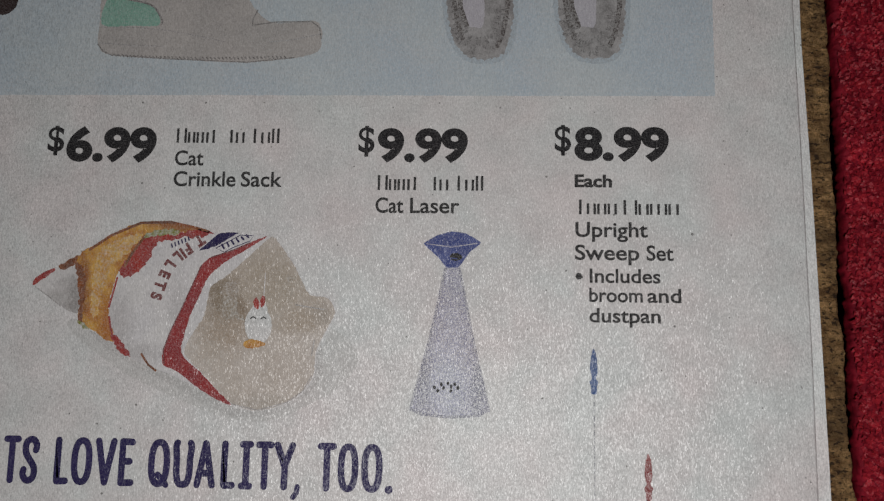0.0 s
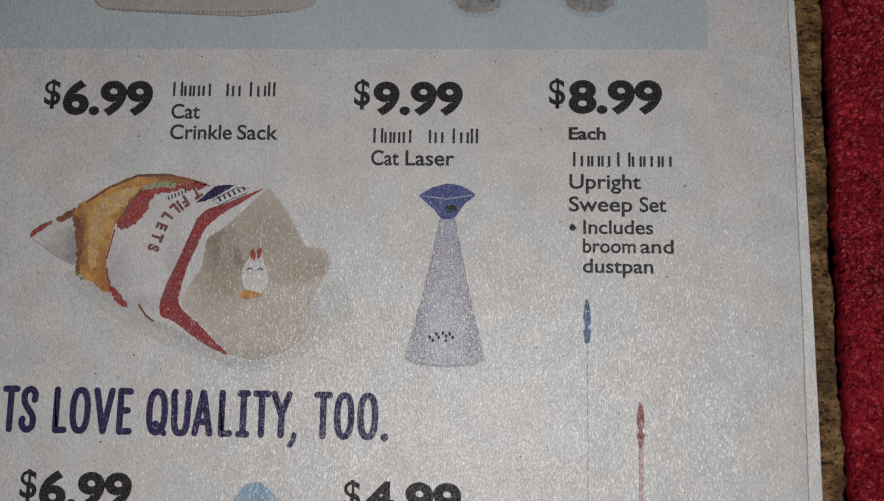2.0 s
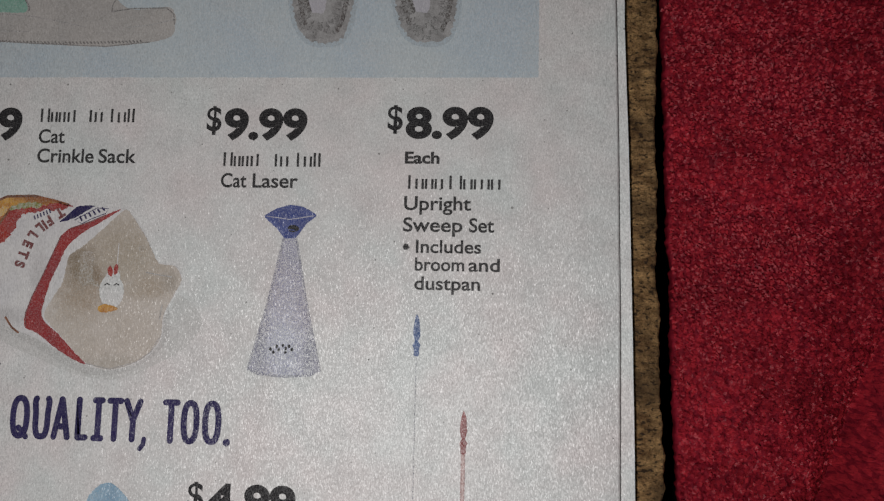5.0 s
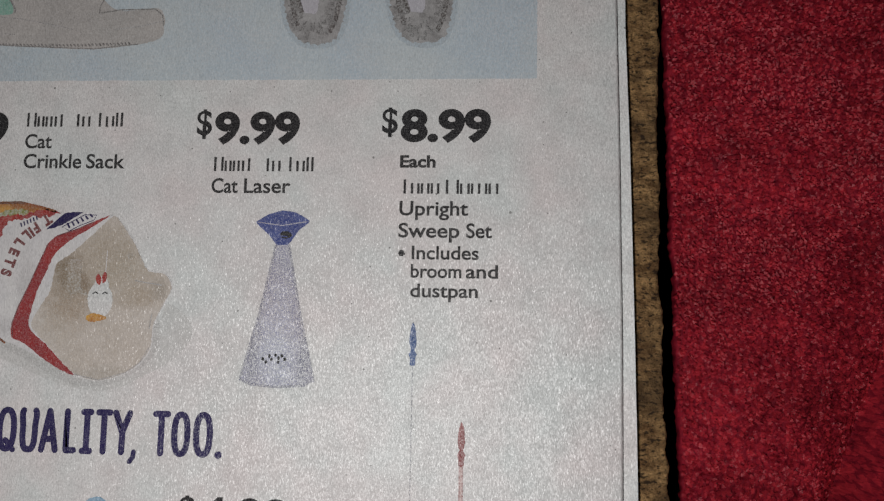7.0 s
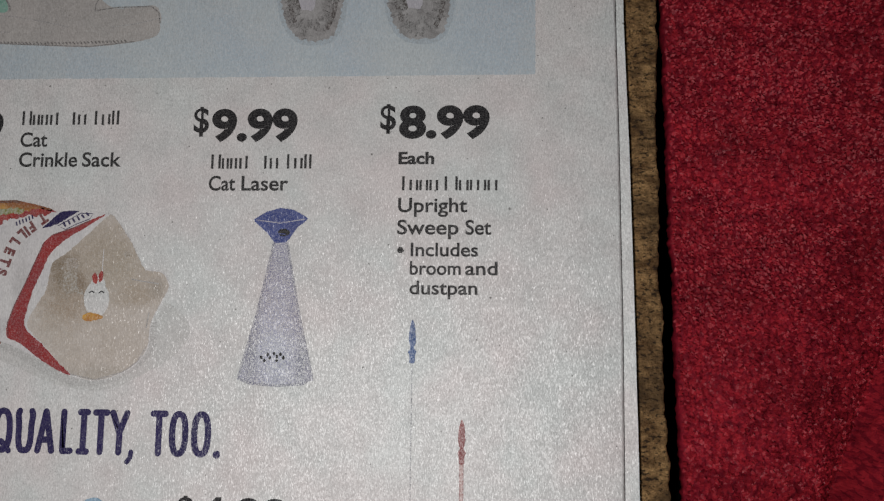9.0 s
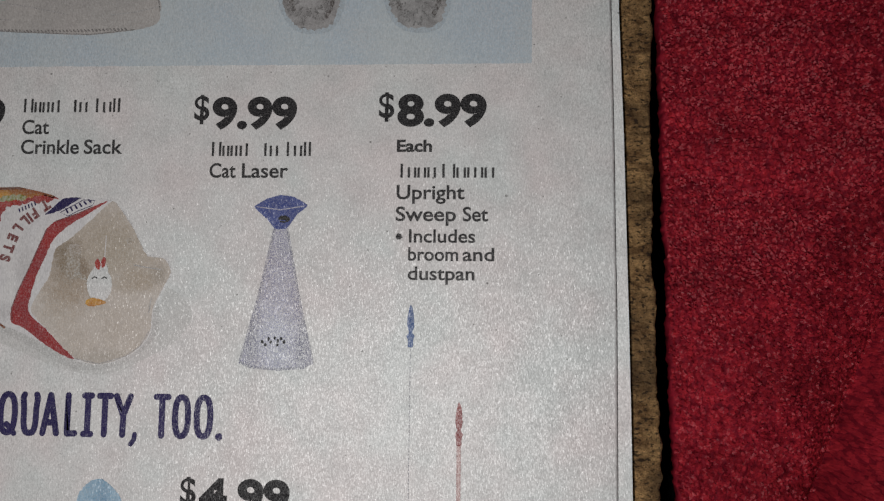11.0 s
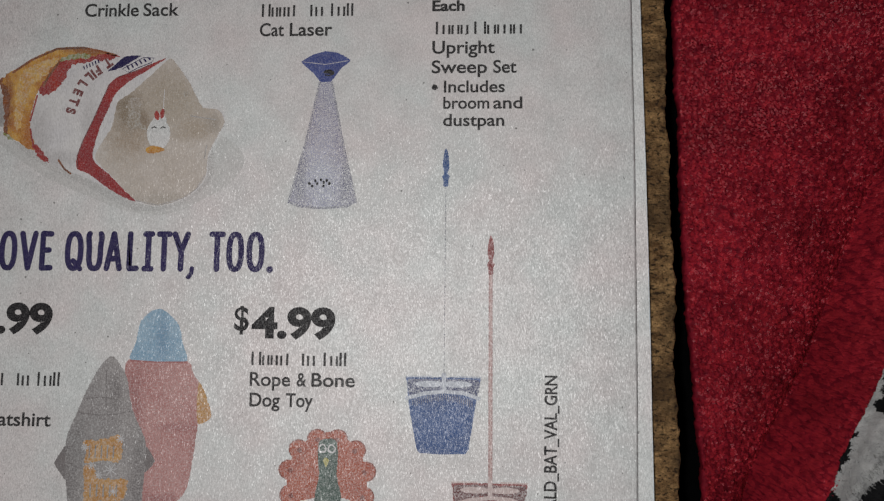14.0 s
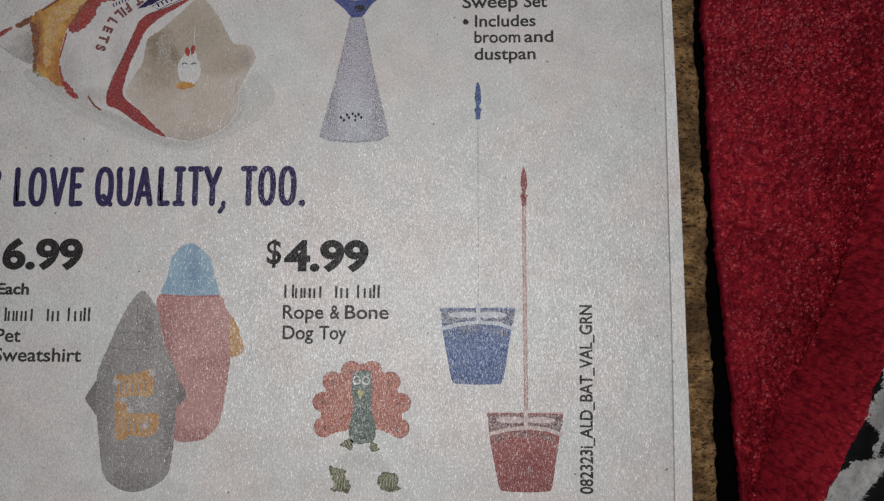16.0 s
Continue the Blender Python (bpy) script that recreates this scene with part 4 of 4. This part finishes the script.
# ---- printed: pet sweatshirts ----
I_PINK = ink("salmon ink", (0.42, 0.185, 0.175), 0.85, 0.35, 3.0, (0.48, 0.245, 0.23), 0.12, spots=((-37, -52, 2.6, 10, (0.34, 0.14, 0.135)), (-30, -70, 6, 2.4, (0.35, 0.145, 0.14)), (-28, -55, 6, 1.2, (0.37, 0.155, 0.15)), (-24, -60, 1.4, 8, (0.37, 0.16, 0.15))))
I_PINKD = ink("deep salmon ink", (0.36, 0.14, 0.135), 0.95, 0.12, 5.0)
I_HOOD = ink("sky blue ink", (0.225, 0.375, 0.51), 0.88, 0.25, 3.0, (0.33, 0.47, 0.58), 0.14, spots=((-31.6, -37, 1.5, 6, (0.18, 0.315, 0.45)),))
I_KNIT = ink("heather grey ink", (0.255, 0.235, 0.235), 0.85, 0.35, 3.0, (0.31, 0.29, 0.285), 0.10, spots=((-49.8, -64, 3.6, 15, (0.20, 0.185, 0.185)), (-35, -66, 2.8, 13, (0.20, 0.185, 0.185)), (-42, -80, 9, 4.0, (0.19, 0.175, 0.175)), (-40.8, -48, 1.6, 5.0, (0.185, 0.17, 0.17))))
I_KNITD = ink("dark heather ink", (0.20, 0.185, 0.185), 0.95, 0.15, 5.0, (0.19, 0.17, 0.17), 0.3)
I_STAR = ink("faint white ink", (0.46, 0.45, 0.46), 0.7, 0.4)
I_AMBER = ink("amber ink", (0.46, 0.23, 0.075), 0.85, 0.4, 2.0, (0.52, 0.30, 0.12), 0.4)

pink = shape("sweatshirt_picture", [(-38.3, -41.5), (-32.4, -41.6), (-26.3, -41.6), (-24.8, -44.3), (-23.4, -46.6), (-23.3, -51.6), (-24.2, -60.5), (-25.3, -66.9), (-27.8, -69.9), (-31.1, -70.8), (-34.6, -69.8), (-35.5, -61.7),
                                    (-37.1, -51.7), (-39, -44.9)], 1, I_PINK, flyer, "printed salmon pet sweatshirt with a blue hood")
shape("hood", [(-32.7, -31.1), (-30.8, -31.9), (-28.3, -34.4), (-27.3, -38.1), (-26.4, -41.7), (-32.4, -41.9), (-38.1, -41.5), (-37.1, -38.1), (-36.4, -34.1), (-34.7, -32)], 2, I_HOOD, pink, "sky blue hood", 5, 0.8)
strokes("hood_seam", [[(-38, -41.7), (-32.4, -42.0), (-26.5, -41.9)]], 0.3, 3, I_PINKD, pink)
shape("sleeve", [(-23.7, -46.0), (-22.4, -47.7), (-20.8, -52.2), (-21.3, -53.3), (-23.5, -54.2), (-23.9, -50.5)], 2, I_AMBER, pink, "amber cuff", 5, 0.7)

grey = shape("sweatshirt_picture", [(-42.4, -41.0), (-40.6, -42), (-38.5, -45.5), (-37.3, -51.1), (-34.3, -57.3), (-33.9, -60.8), (-34.2, -67.2), (-34.6, -73.8), (-35.9, -77.9), (-40.8, -80.5), (-45.3, -79.9), (-48.3, -77.1),
                                    (-49.5, -70.6), (-50.4, -64), (-50.5, -57.4), (-48.5, -52), (-47, -48.1), (-44.6, -43.5)], 4, I_KNIT, flyer, "printed heather grey hooded pet sweatshirt")
shape("sleeve", [(-50.3, -58.6), (-52.8, -62.3), (-52.4, -63.2), (-50.0, -65.9)], 3, I_KNITD, grey, "", 4, 0.5)
shape("sleeve", [(-34.3, -58.5), (-32.0, -61.7), (-34.4, -64.3)], 3, I_KNITD, grey, "", 4, 0.5)
strokes("hood_seam", [[(-47.9, -52.4), (-44, -52.8), (-40, -52.5), (-37.4, -51.9)], [(-42.9, -43.8), (-42.8, -48), (-42.6, -51.3)], [(-46.8, -49.5), (-44, -49.2), (-41, -49.4)]], 0.24, 6, I_KNITD, grey)
shape("unreadable_print", [(-46.8, -57.9), (-43, -57.7), (-39.4, -56.7), (-38.9, -59), (-39.2, -62.0), (-43, -61.8), (-46.5, -62.3), (-46.3, -60)], 6, I_AMBER, grey, "amber unreadable print", edge=0.5)
shape("unreadable_print", [(-46.5, -63.1), (-44.3, -63.0), (-43.5, -65.4), (-37.8, -65.3), (-37.6, -67.5), (-38.3, -69.4), (-40.7, -70), (-43, -69.7), (-45.8, -70.6), (-46.2, -67)], 6, I_AMBER, grey, "amber unreadable print", edge=0.5)
strokes("print_bars", [[(-45.6 + 1.25 * i, -58.9), (-45.6 + 1.25 * i, -61.2)] for i in range(5)] + [[(-45 + 1.35 * i, -66.6), (-45 + 1.35 * i, -68.8)] for i in range(5)], 0.3, 7, I_KNIT, grey)
for x, y, big in ((-39.2, -57.4, 0.8), (-41.0, -63.6, 1.4), (-40.3, -67.8, 0.9), (-46.6, -59.2, 0.7), (-45.0, -62.8, 0.7), (-43.4, -64.7, 0.7)):
    strokes("white_star", [[(x - big * math.cos(a), y - big * math.sin(a)), (x + big * math.cos(a), y + big * math.sin(a))] for a in (0.2, 0.98, 1.77, 2.55)], 0.2, 8, I_STAR, grey)


# ---- printed: rope toy, plain shapes ----
I_RUST = ink("rust ink", (0.37, 0.095, 0.06), 0.85, 0.4, 3.0, (0.43, 0.13, 0.085), 0.25)
I_RUSTD = ink("dark rust ink", (0.22, 0.06, 0.045), 0.85, 0.3, 2.5)
I_TEAL = ink("dark green ink", (0.075, 0.11, 0.095), 0.88, 0.35, 3.0, (0.105, 0.15, 0.13), 0.3)
I_OLIVE = ink("olive ink", (0.095, 0.095, 0.05), 0.9, 0.3, 2.0)
I_STRAND = ink("pale olive ink", (0.30, 0.30, 0.16), 0.85, 0.3)
fan = shape("rope_toy_picture", [(0.8, -55.6), (5.0, -55.5), (9.0, -58.4), (10.9, -62.8), (10.6, -69.0), (5.8, -68.0), (0.6, -68.2), (-4.2, -68.9), (-5.2, -63.0), (-2.9, -58.6)], 1, I_RUST, flyer,
            "printed rust-red and green rope dog toy", 5, 0.6, 0.15)
for k, (x, y) in enumerate(((0.9, -56.7), (5.0, -56.7), (-2.8, -58.8), (8.7, -58.8), (-4.7, -62.8), (10.8, -62.9), (-4.4, -67.7), (10.5, -67.8))):
    lobe = oval(x, y, 2.05, 1.95, 0.0, 18)
    shape("fan_lobe", lobe, 1.15 + 0.1 * k, I_RUST, fan, "", 2)
    out = math.atan2(y + 64, (x - 3) * 1.1)
    strokes("lobe_edge", [[(x + 1.95 * math.cos(out + a), y + 1.85 * math.sin(out + a)) for a in np.linspace(-1.3, 1.3, 9)]], 0.22, 2.4, I_RUSTD, fan)
    shape("fan_spot", oval(x + 0.3 * (3 - x) / 8, y - 0.2, 0.5, 0.5, n=10), 3, I_RUSTD, fan)
shape("rope_body", [(1.3, -57.4), (2.9, -56.6), (4.8, -57.2), (5.1, -60.7), (5.0, -64.0), (5.9, -67.6), (5.5, -70.2), (3.2, -70.9), (1.2, -70.6), (0.6, -68.1), (1.4, -64.0), (1.1, -60.7)], 4, I_TEAL, fan, "dark green rope body")
shape("body_spot", [(2.7, -60.3), (3.4, -60.9), (2.8, -62.2), (2.1, -60.9)], 5, ink("straw ink", (0.46, 0.42, 0.16), 0.9, 0.3), fan, "", 4, 0.5)
for x in (2.0, 3.85):
    shape("toy_eye", oval(x, -58.6, 0.85, 0.9, n=14), 6, I_SACK, fan, "white eye")
    shape("toy_pupil", oval(x, -58.55, 0.55, 0.6, n=12), 7, I_TEAL, fan)
shape("rope_end", [(0.8, -69.7), (-1.1, -70.9), (-0.7, -71.4), (1.2, -72.2), (1.6, -71.0)], 4, I_OLIVE, fan, "", 4, 0.6, 0.3)
shape("rope_end", [(4.9, -70.4), (5.8, -70.5), (6.7, -72.0), (5.3, -72.4), (4.7, -71.5)], 4, I_OLIVE, fan, "", 4, 0.6, 0.3)
strokes("rope_twist", [[(0.5 - 0.5 * i, -70.2 - 0.3 * i), (0.9 - 0.4 * i, -71.3 - 0.2 * i)] for i in range(3)] + [[(4.9 + 0.4 * i, -71.2 - 0.4 * i), (5.8 + 0.3 * i, -70.9 - 0.4 * i)] for i in range(3)], 0.2, 5, I_STRAND, fan)
shape("bone_shade", [(-0.6, -73), (1.6, -72.4), (4.6, -72.6), (6.8, -73), (8.8, -75.4), (8, -77), (4.6, -75.4), (1.2, -75.2), (-1.4, -77), (-2.2, -75.4)], 0, I_SHADE2, fan, "", 5, 1.0, 0.4)
shape("rope_knot", [(-3.2, -75.0), (-2.3, -75.4), (0.2, -76.0), (0.0, -77.5), (1.0, -78.2), (0.6, -80.2), (-2.9, -79.7), (-1.8, -78.6), (-2.8, -77.2)], 4, I_OLIVE, fan, "olive striped rope knot", 4, 0.8, 0.35)
strokes("knot_line", [[(-2.6 + 0.55 * i, -75.6 - 0.1 * i), (-1.9 + 0.5 * i, -77.2), (-2.3 + 0.55 * i, -79.4)] for i in range(5)], 0.2, 5, I_STRAND, fan)
shape("rope_knot", [(7.6, -76.2), (9.7, -76.4), (10.6, -77.7), (10.2, -78.8), (11.2, -79.2), (9.0, -80.0), (6.7, -79.0), (6.3, -77.4)], 4, I_OLIVE, fan, "olive striped rope knot", 4, 0.8, 0.35)
strokes("knot_line", [[(6.9 + 0.6 * i, -78.9 - 0.1 * i), (7.2 + 0.55 * i, -77.6), (8.0 + 0.5 * i, -76.6 - 0.1 * i)] for i in range(5)], 0.2, 5, I_STRAND, fan)


# ---- printed: prices and words ----
def price(body, left, right, base, tall, sign_left, sign_right, sign_base, sign_tall):
    ob = lettering("printed_price", body, left, right, base, tall, 2, M_PRICE, flyer, f"bold black printed price {body}", 0.042, 0.0, sample="8")
    lettering("currency_sign", "$", sign_left, sign_right, sign_base - 0.5, sign_tall + 1.0, 2, M_PRICE, ob, "", 0.018, sample="$")


price("6.99", -72.9, -55.5, 35.7, 6.8, -76.6, -73.4, 37.4, 4.8)
price("9.99", -13.5, 3.3, 36.0, 6.5, -17.1, -14.1, 37.5, 4.9)
price("8.99", 22.9, 40.1, 36.4, 6.5, 19.3, 22.3, 37.9, 4.8)
price("6.99", -71.85, -54.95, -36.6, 6.5, -75.45, -72.35, -35.2, 4.8)
price("4.99", -13.2, 4.0, -37.0, 6.5, -16.8, -13.8, -35.7, 4.8)
for body, left, right, base, cap in (("Cat", -51.8, -46.3, 35.2, 2.8), ("Crinkle", -51.8, -40.0, 31.2, 2.8), ("Sack", -39.0, -31.2, 31.2, 2.8), ("Cat", -13.6, -8.4, 26.5, 2.8), ("Laser", -7.2, 1.9, 26.5, 2.8),
                                     ("Upright", 23.0, 36.0, 22.4, 2.7), ("Sweep", 22.9, 34.4, 18.2, 2.7), ("Set", 35.7, 40.5, 18.2, 2.7), ("Includes", 25.5, 38.1, 14.1, 2.5), ("broom", 25.4, 34.9, 10.65, 2.5),
                                     ("and", 35.7, 41.7, 10.65, 2.5), ("dustpan", 25.4, 38.0, 7.0, 2.5), ("Rope", -13.2, -4.9, -46.4, 2.7), ("&", -3.6, -1.6, -46.4, 2.7), ("Bone", -0.6, 8.2, -46.4, 2.7),
                                     ("Dog", -13.1, -6.9, -50.5, 2.7), ("Toy", -5.7, -0.2, -50.5, 2.7), ("Pet", -72.15, -66.85, -51.3, 2.7), ("Sweatshirt", -72.25, -54.05, -55.2, 2.7)):
    lettering("printed_text", body, left, right, base, cap, 2, M_TEXT, flyer, f"black printed word {body}" if body != "&" else "black printed ampersand", 0.017)
lettering("printed_text", "Each", 22.9, 29.7, 31.6, 2.3, 2, M_TEXT, flyer, "bold black printed word Each", 0.034)
lettering("printed_text", "Each", -72.45, -65.75, -41.6, 2.3, 2, M_TEXT, flyer, "bold black printed word Each", 0.034)
shape("bullet", oval(23.6, 15.2, 0.6, 0.6, n=14), 2, M_TEXT, flyer)

# print code along the outer edge, read from below
code = lettering("printed_code", "082323i_ALD_BAT_VAL_GRN", 0, 36.3, 0, 2.45, 2, M_TEXT, flyer, "small black printed code running up the margin", 0.022)
code.matrix_basis = pose(0.0481, -0.0799, 0, 0, 0, 89.3)


def word_bar(word, left, right, base, cap, parent):
    """A trade name, as a row of plain bars of the word's size and colour."""
    wide = {"i": 0.5, "l": 0.5, "t": 0.7, "r": 0.75, "m": 1.6, "H": 1.3, "T": 1.0, "E": 1.0}
    unit = (right - left) / sum(wide.get(c, 1.0) for c in word)
    x, thick = left, 0.46
    bm = bmesh.new()
    for c in word:
        w = wide.get(c, 1.0) * unit
        tall = cap if c in "HTEldfki" else cap * 0.9 if c == "t" else cap * 0.74
        count = 1 if c in "ilrtTE" else 3 if c == "m" else 2
        for k in range(count):
            a = x + 0.1 + (w - 0.2 - thick) * (k / (count - 1) if count > 1 else 0.4)
            fill(bm, [(a, base), (a, base + tall), (a + thick, base + tall), (a + thick, base)], layer(2), 0.05)
        x += w
    tagged(part("name_bar", bm, M_TEXT, parent, "dark printed bars in place of a trade name"), kind="stuff")


for words in ((("Heart", -51.8, -44.0), ("to", -41.8, -38.6), ("Tail", -37.6, -31.8), 39.5, 2.8), (("Heart", -13.4, -5.8), ("to", -3.3, -0.1), ("Tail", 0.9, 6.5), 30.7, 2.8), (("Easy", 23.1, 30.6), ("Home", 31.6, 41.7), 26.5, 2.7),
              (("Heart", -13.1, -5.0), ("to", -3.0, 0.1), ("Tail", 1.2, 6.6), -42.3, 2.7), (("Heart", -72.15, -64.25), ("to", -62.05, -59.05), ("Tail", -57.95, -52.45), -47.1, 2.8)):
    for word, a, b in words[:-2]:
        word_bar(word, a, b, words[-2], words[-1], flyer)


# ---- printed headline in hand-drawn capitals ----
def curve(points, steps=8):
    return [tuple(p) for p in rounded(points, steps)][: (len(points) - 1) * steps + 1]


STROKES = {
    "T": [[(0, 1), (1, 1)], [(0.5, 0.97), (0.5, 0)]],
    "L": [[(0.08, 1), (0.06, 0), (0.06, 0)], [(0.1, 0), (1, 0.01)]],
    "V": [[(0, 1), (0.5, 0)], [(1, 1), (0.52, 0.02)]],
    "E": [[(0.08, 1), (0.06, 0)], [(0.1, 1), (1, 0.99)], [(0.1, 0.52), (0.8, 0.52)], [(0.1, 0), (1, 0.01)]],
    "A": [[(0.05, 0), (0.5, 1)], [(0.95, 0), (0.52, 0.98)], [(0.2, 0.28), (0.8, 0.28)]],
    "I": [[(0.5, 1), (0.5, 0)], [(0, 1), (1, 1)], [(0, 0), (1, 0)]],
    "Y": [[(0, 1), (0.5, 0.5), (0.5, 0.5)], [(1, 1), (0.52, 0.5), (0.5, 0)]],
}


def headline(letter, left, right, base, top, parent):
    w = 1.2
    x0, x1, y0, y1 = left + w / 2, right - w / 2, base + w / 2, top - w / 2
    put = lambda pts: [(x0 + (x1 - x0) * a, y0 + (y1 - y0) * b) for a, b in pts]
    loop = lambda: [((x0 + x1) / 2 + (x1 - x0) / 2 * math.copysign(abs(math.cos(a)) ** 0.8, math.cos(a)), (y0 + y1) / 2 + (y1 - y0) / 2 * math.copysign(abs(math.sin(a)) ** 0.85, math.sin(a)))
                    for a in (2 * math.pi * i / 36 for i in range(36))]
    label = "navy hand-drawn capital letter"
    if letter in "OQ":
        ob = strokes("headline_letter", [loop()], w, 2, M_NAVY, parent, label, True)
        if letter == "Q":
            strokes("letter_tail", [put([(0.45, 0.22), (0.7, 0.12), (1.0, -0.02)])], w * 0.9, 4, M_NAVY, ob)
    elif letter == "S":
        strokes("headline_letter", [put(curve([(0.98, 0.74), (0.9, 0.95), (0.5, 1.0), (0.12, 0.9), (0.12, 0.68), (0.5, 0.5), (0.9, 0.32), (0.9, 0.1), (0.5, 0.0), (0.1, 0.06), (0.02, 0.26)]))], w, 2, M_NAVY, parent, label)
    elif letter == "U":
        strokes("headline_letter", [put(curve([(0.02, 1), (0.02, 0.6), (0.04, 0.25), (0.2, 0.04), (0.5, 0.0), (0.8, 0.04), (0.96, 0.25), (0.98, 0.6), (0.98, 1)]))], w, 2, M_NAVY, parent, label)
    elif letter == ",":
        strokes("headline_comma", [[(left + 1.3, base + 2.2), (left + 1.2, base + 1.2), (left + 0.6, base + 0.4)]], 0.95, 2, M_NAVY, parent, "navy comma")
    elif letter == ".":
        shape("headline_stop", oval((left + right) / 2, (base + top) / 2, 0.72, 0.72, n=16), 2, M_NAVY, parent, "navy full stop", 3)
    else:
        strokes("headline_letter", [put(s) for s in STROKES[letter]], w, 2, M_NAVY, parent, label)


for letter, left, right in (("E", -83.9, -80.5), ("T", -79.7, -76.4), ("S", -76.3, -73.0), ("L", -70.2, -67.3), ("O", -67, -63.1), ("V", -62.7, -58.7), ("E", -58.4, -55.3), ("Q", -52.9, -48.9), ("U", -48.4, -44.7), ("A", -44.7, -40.5),
                            ("L", -39.9, -37.1), ("I", -36.6, -34.0), ("T", -33.7, -30.3), ("Y", -30.4, -26.5), ("T", -22.7, -19.2), ("O", -19, -15.3), ("O", -14.8, -11.0)):
    slip = -0.3 * min(1.0, max(0.0, (-25 - left) / 30))
    headline(letter, left + slip, right + slip, -23.5, -15.1, flyer)
headline(",", -27.4, -25.4, -25.0, -22.3, flyer)
headline(".", -10.55, -9.1, -23.65, -22.2, flyer)
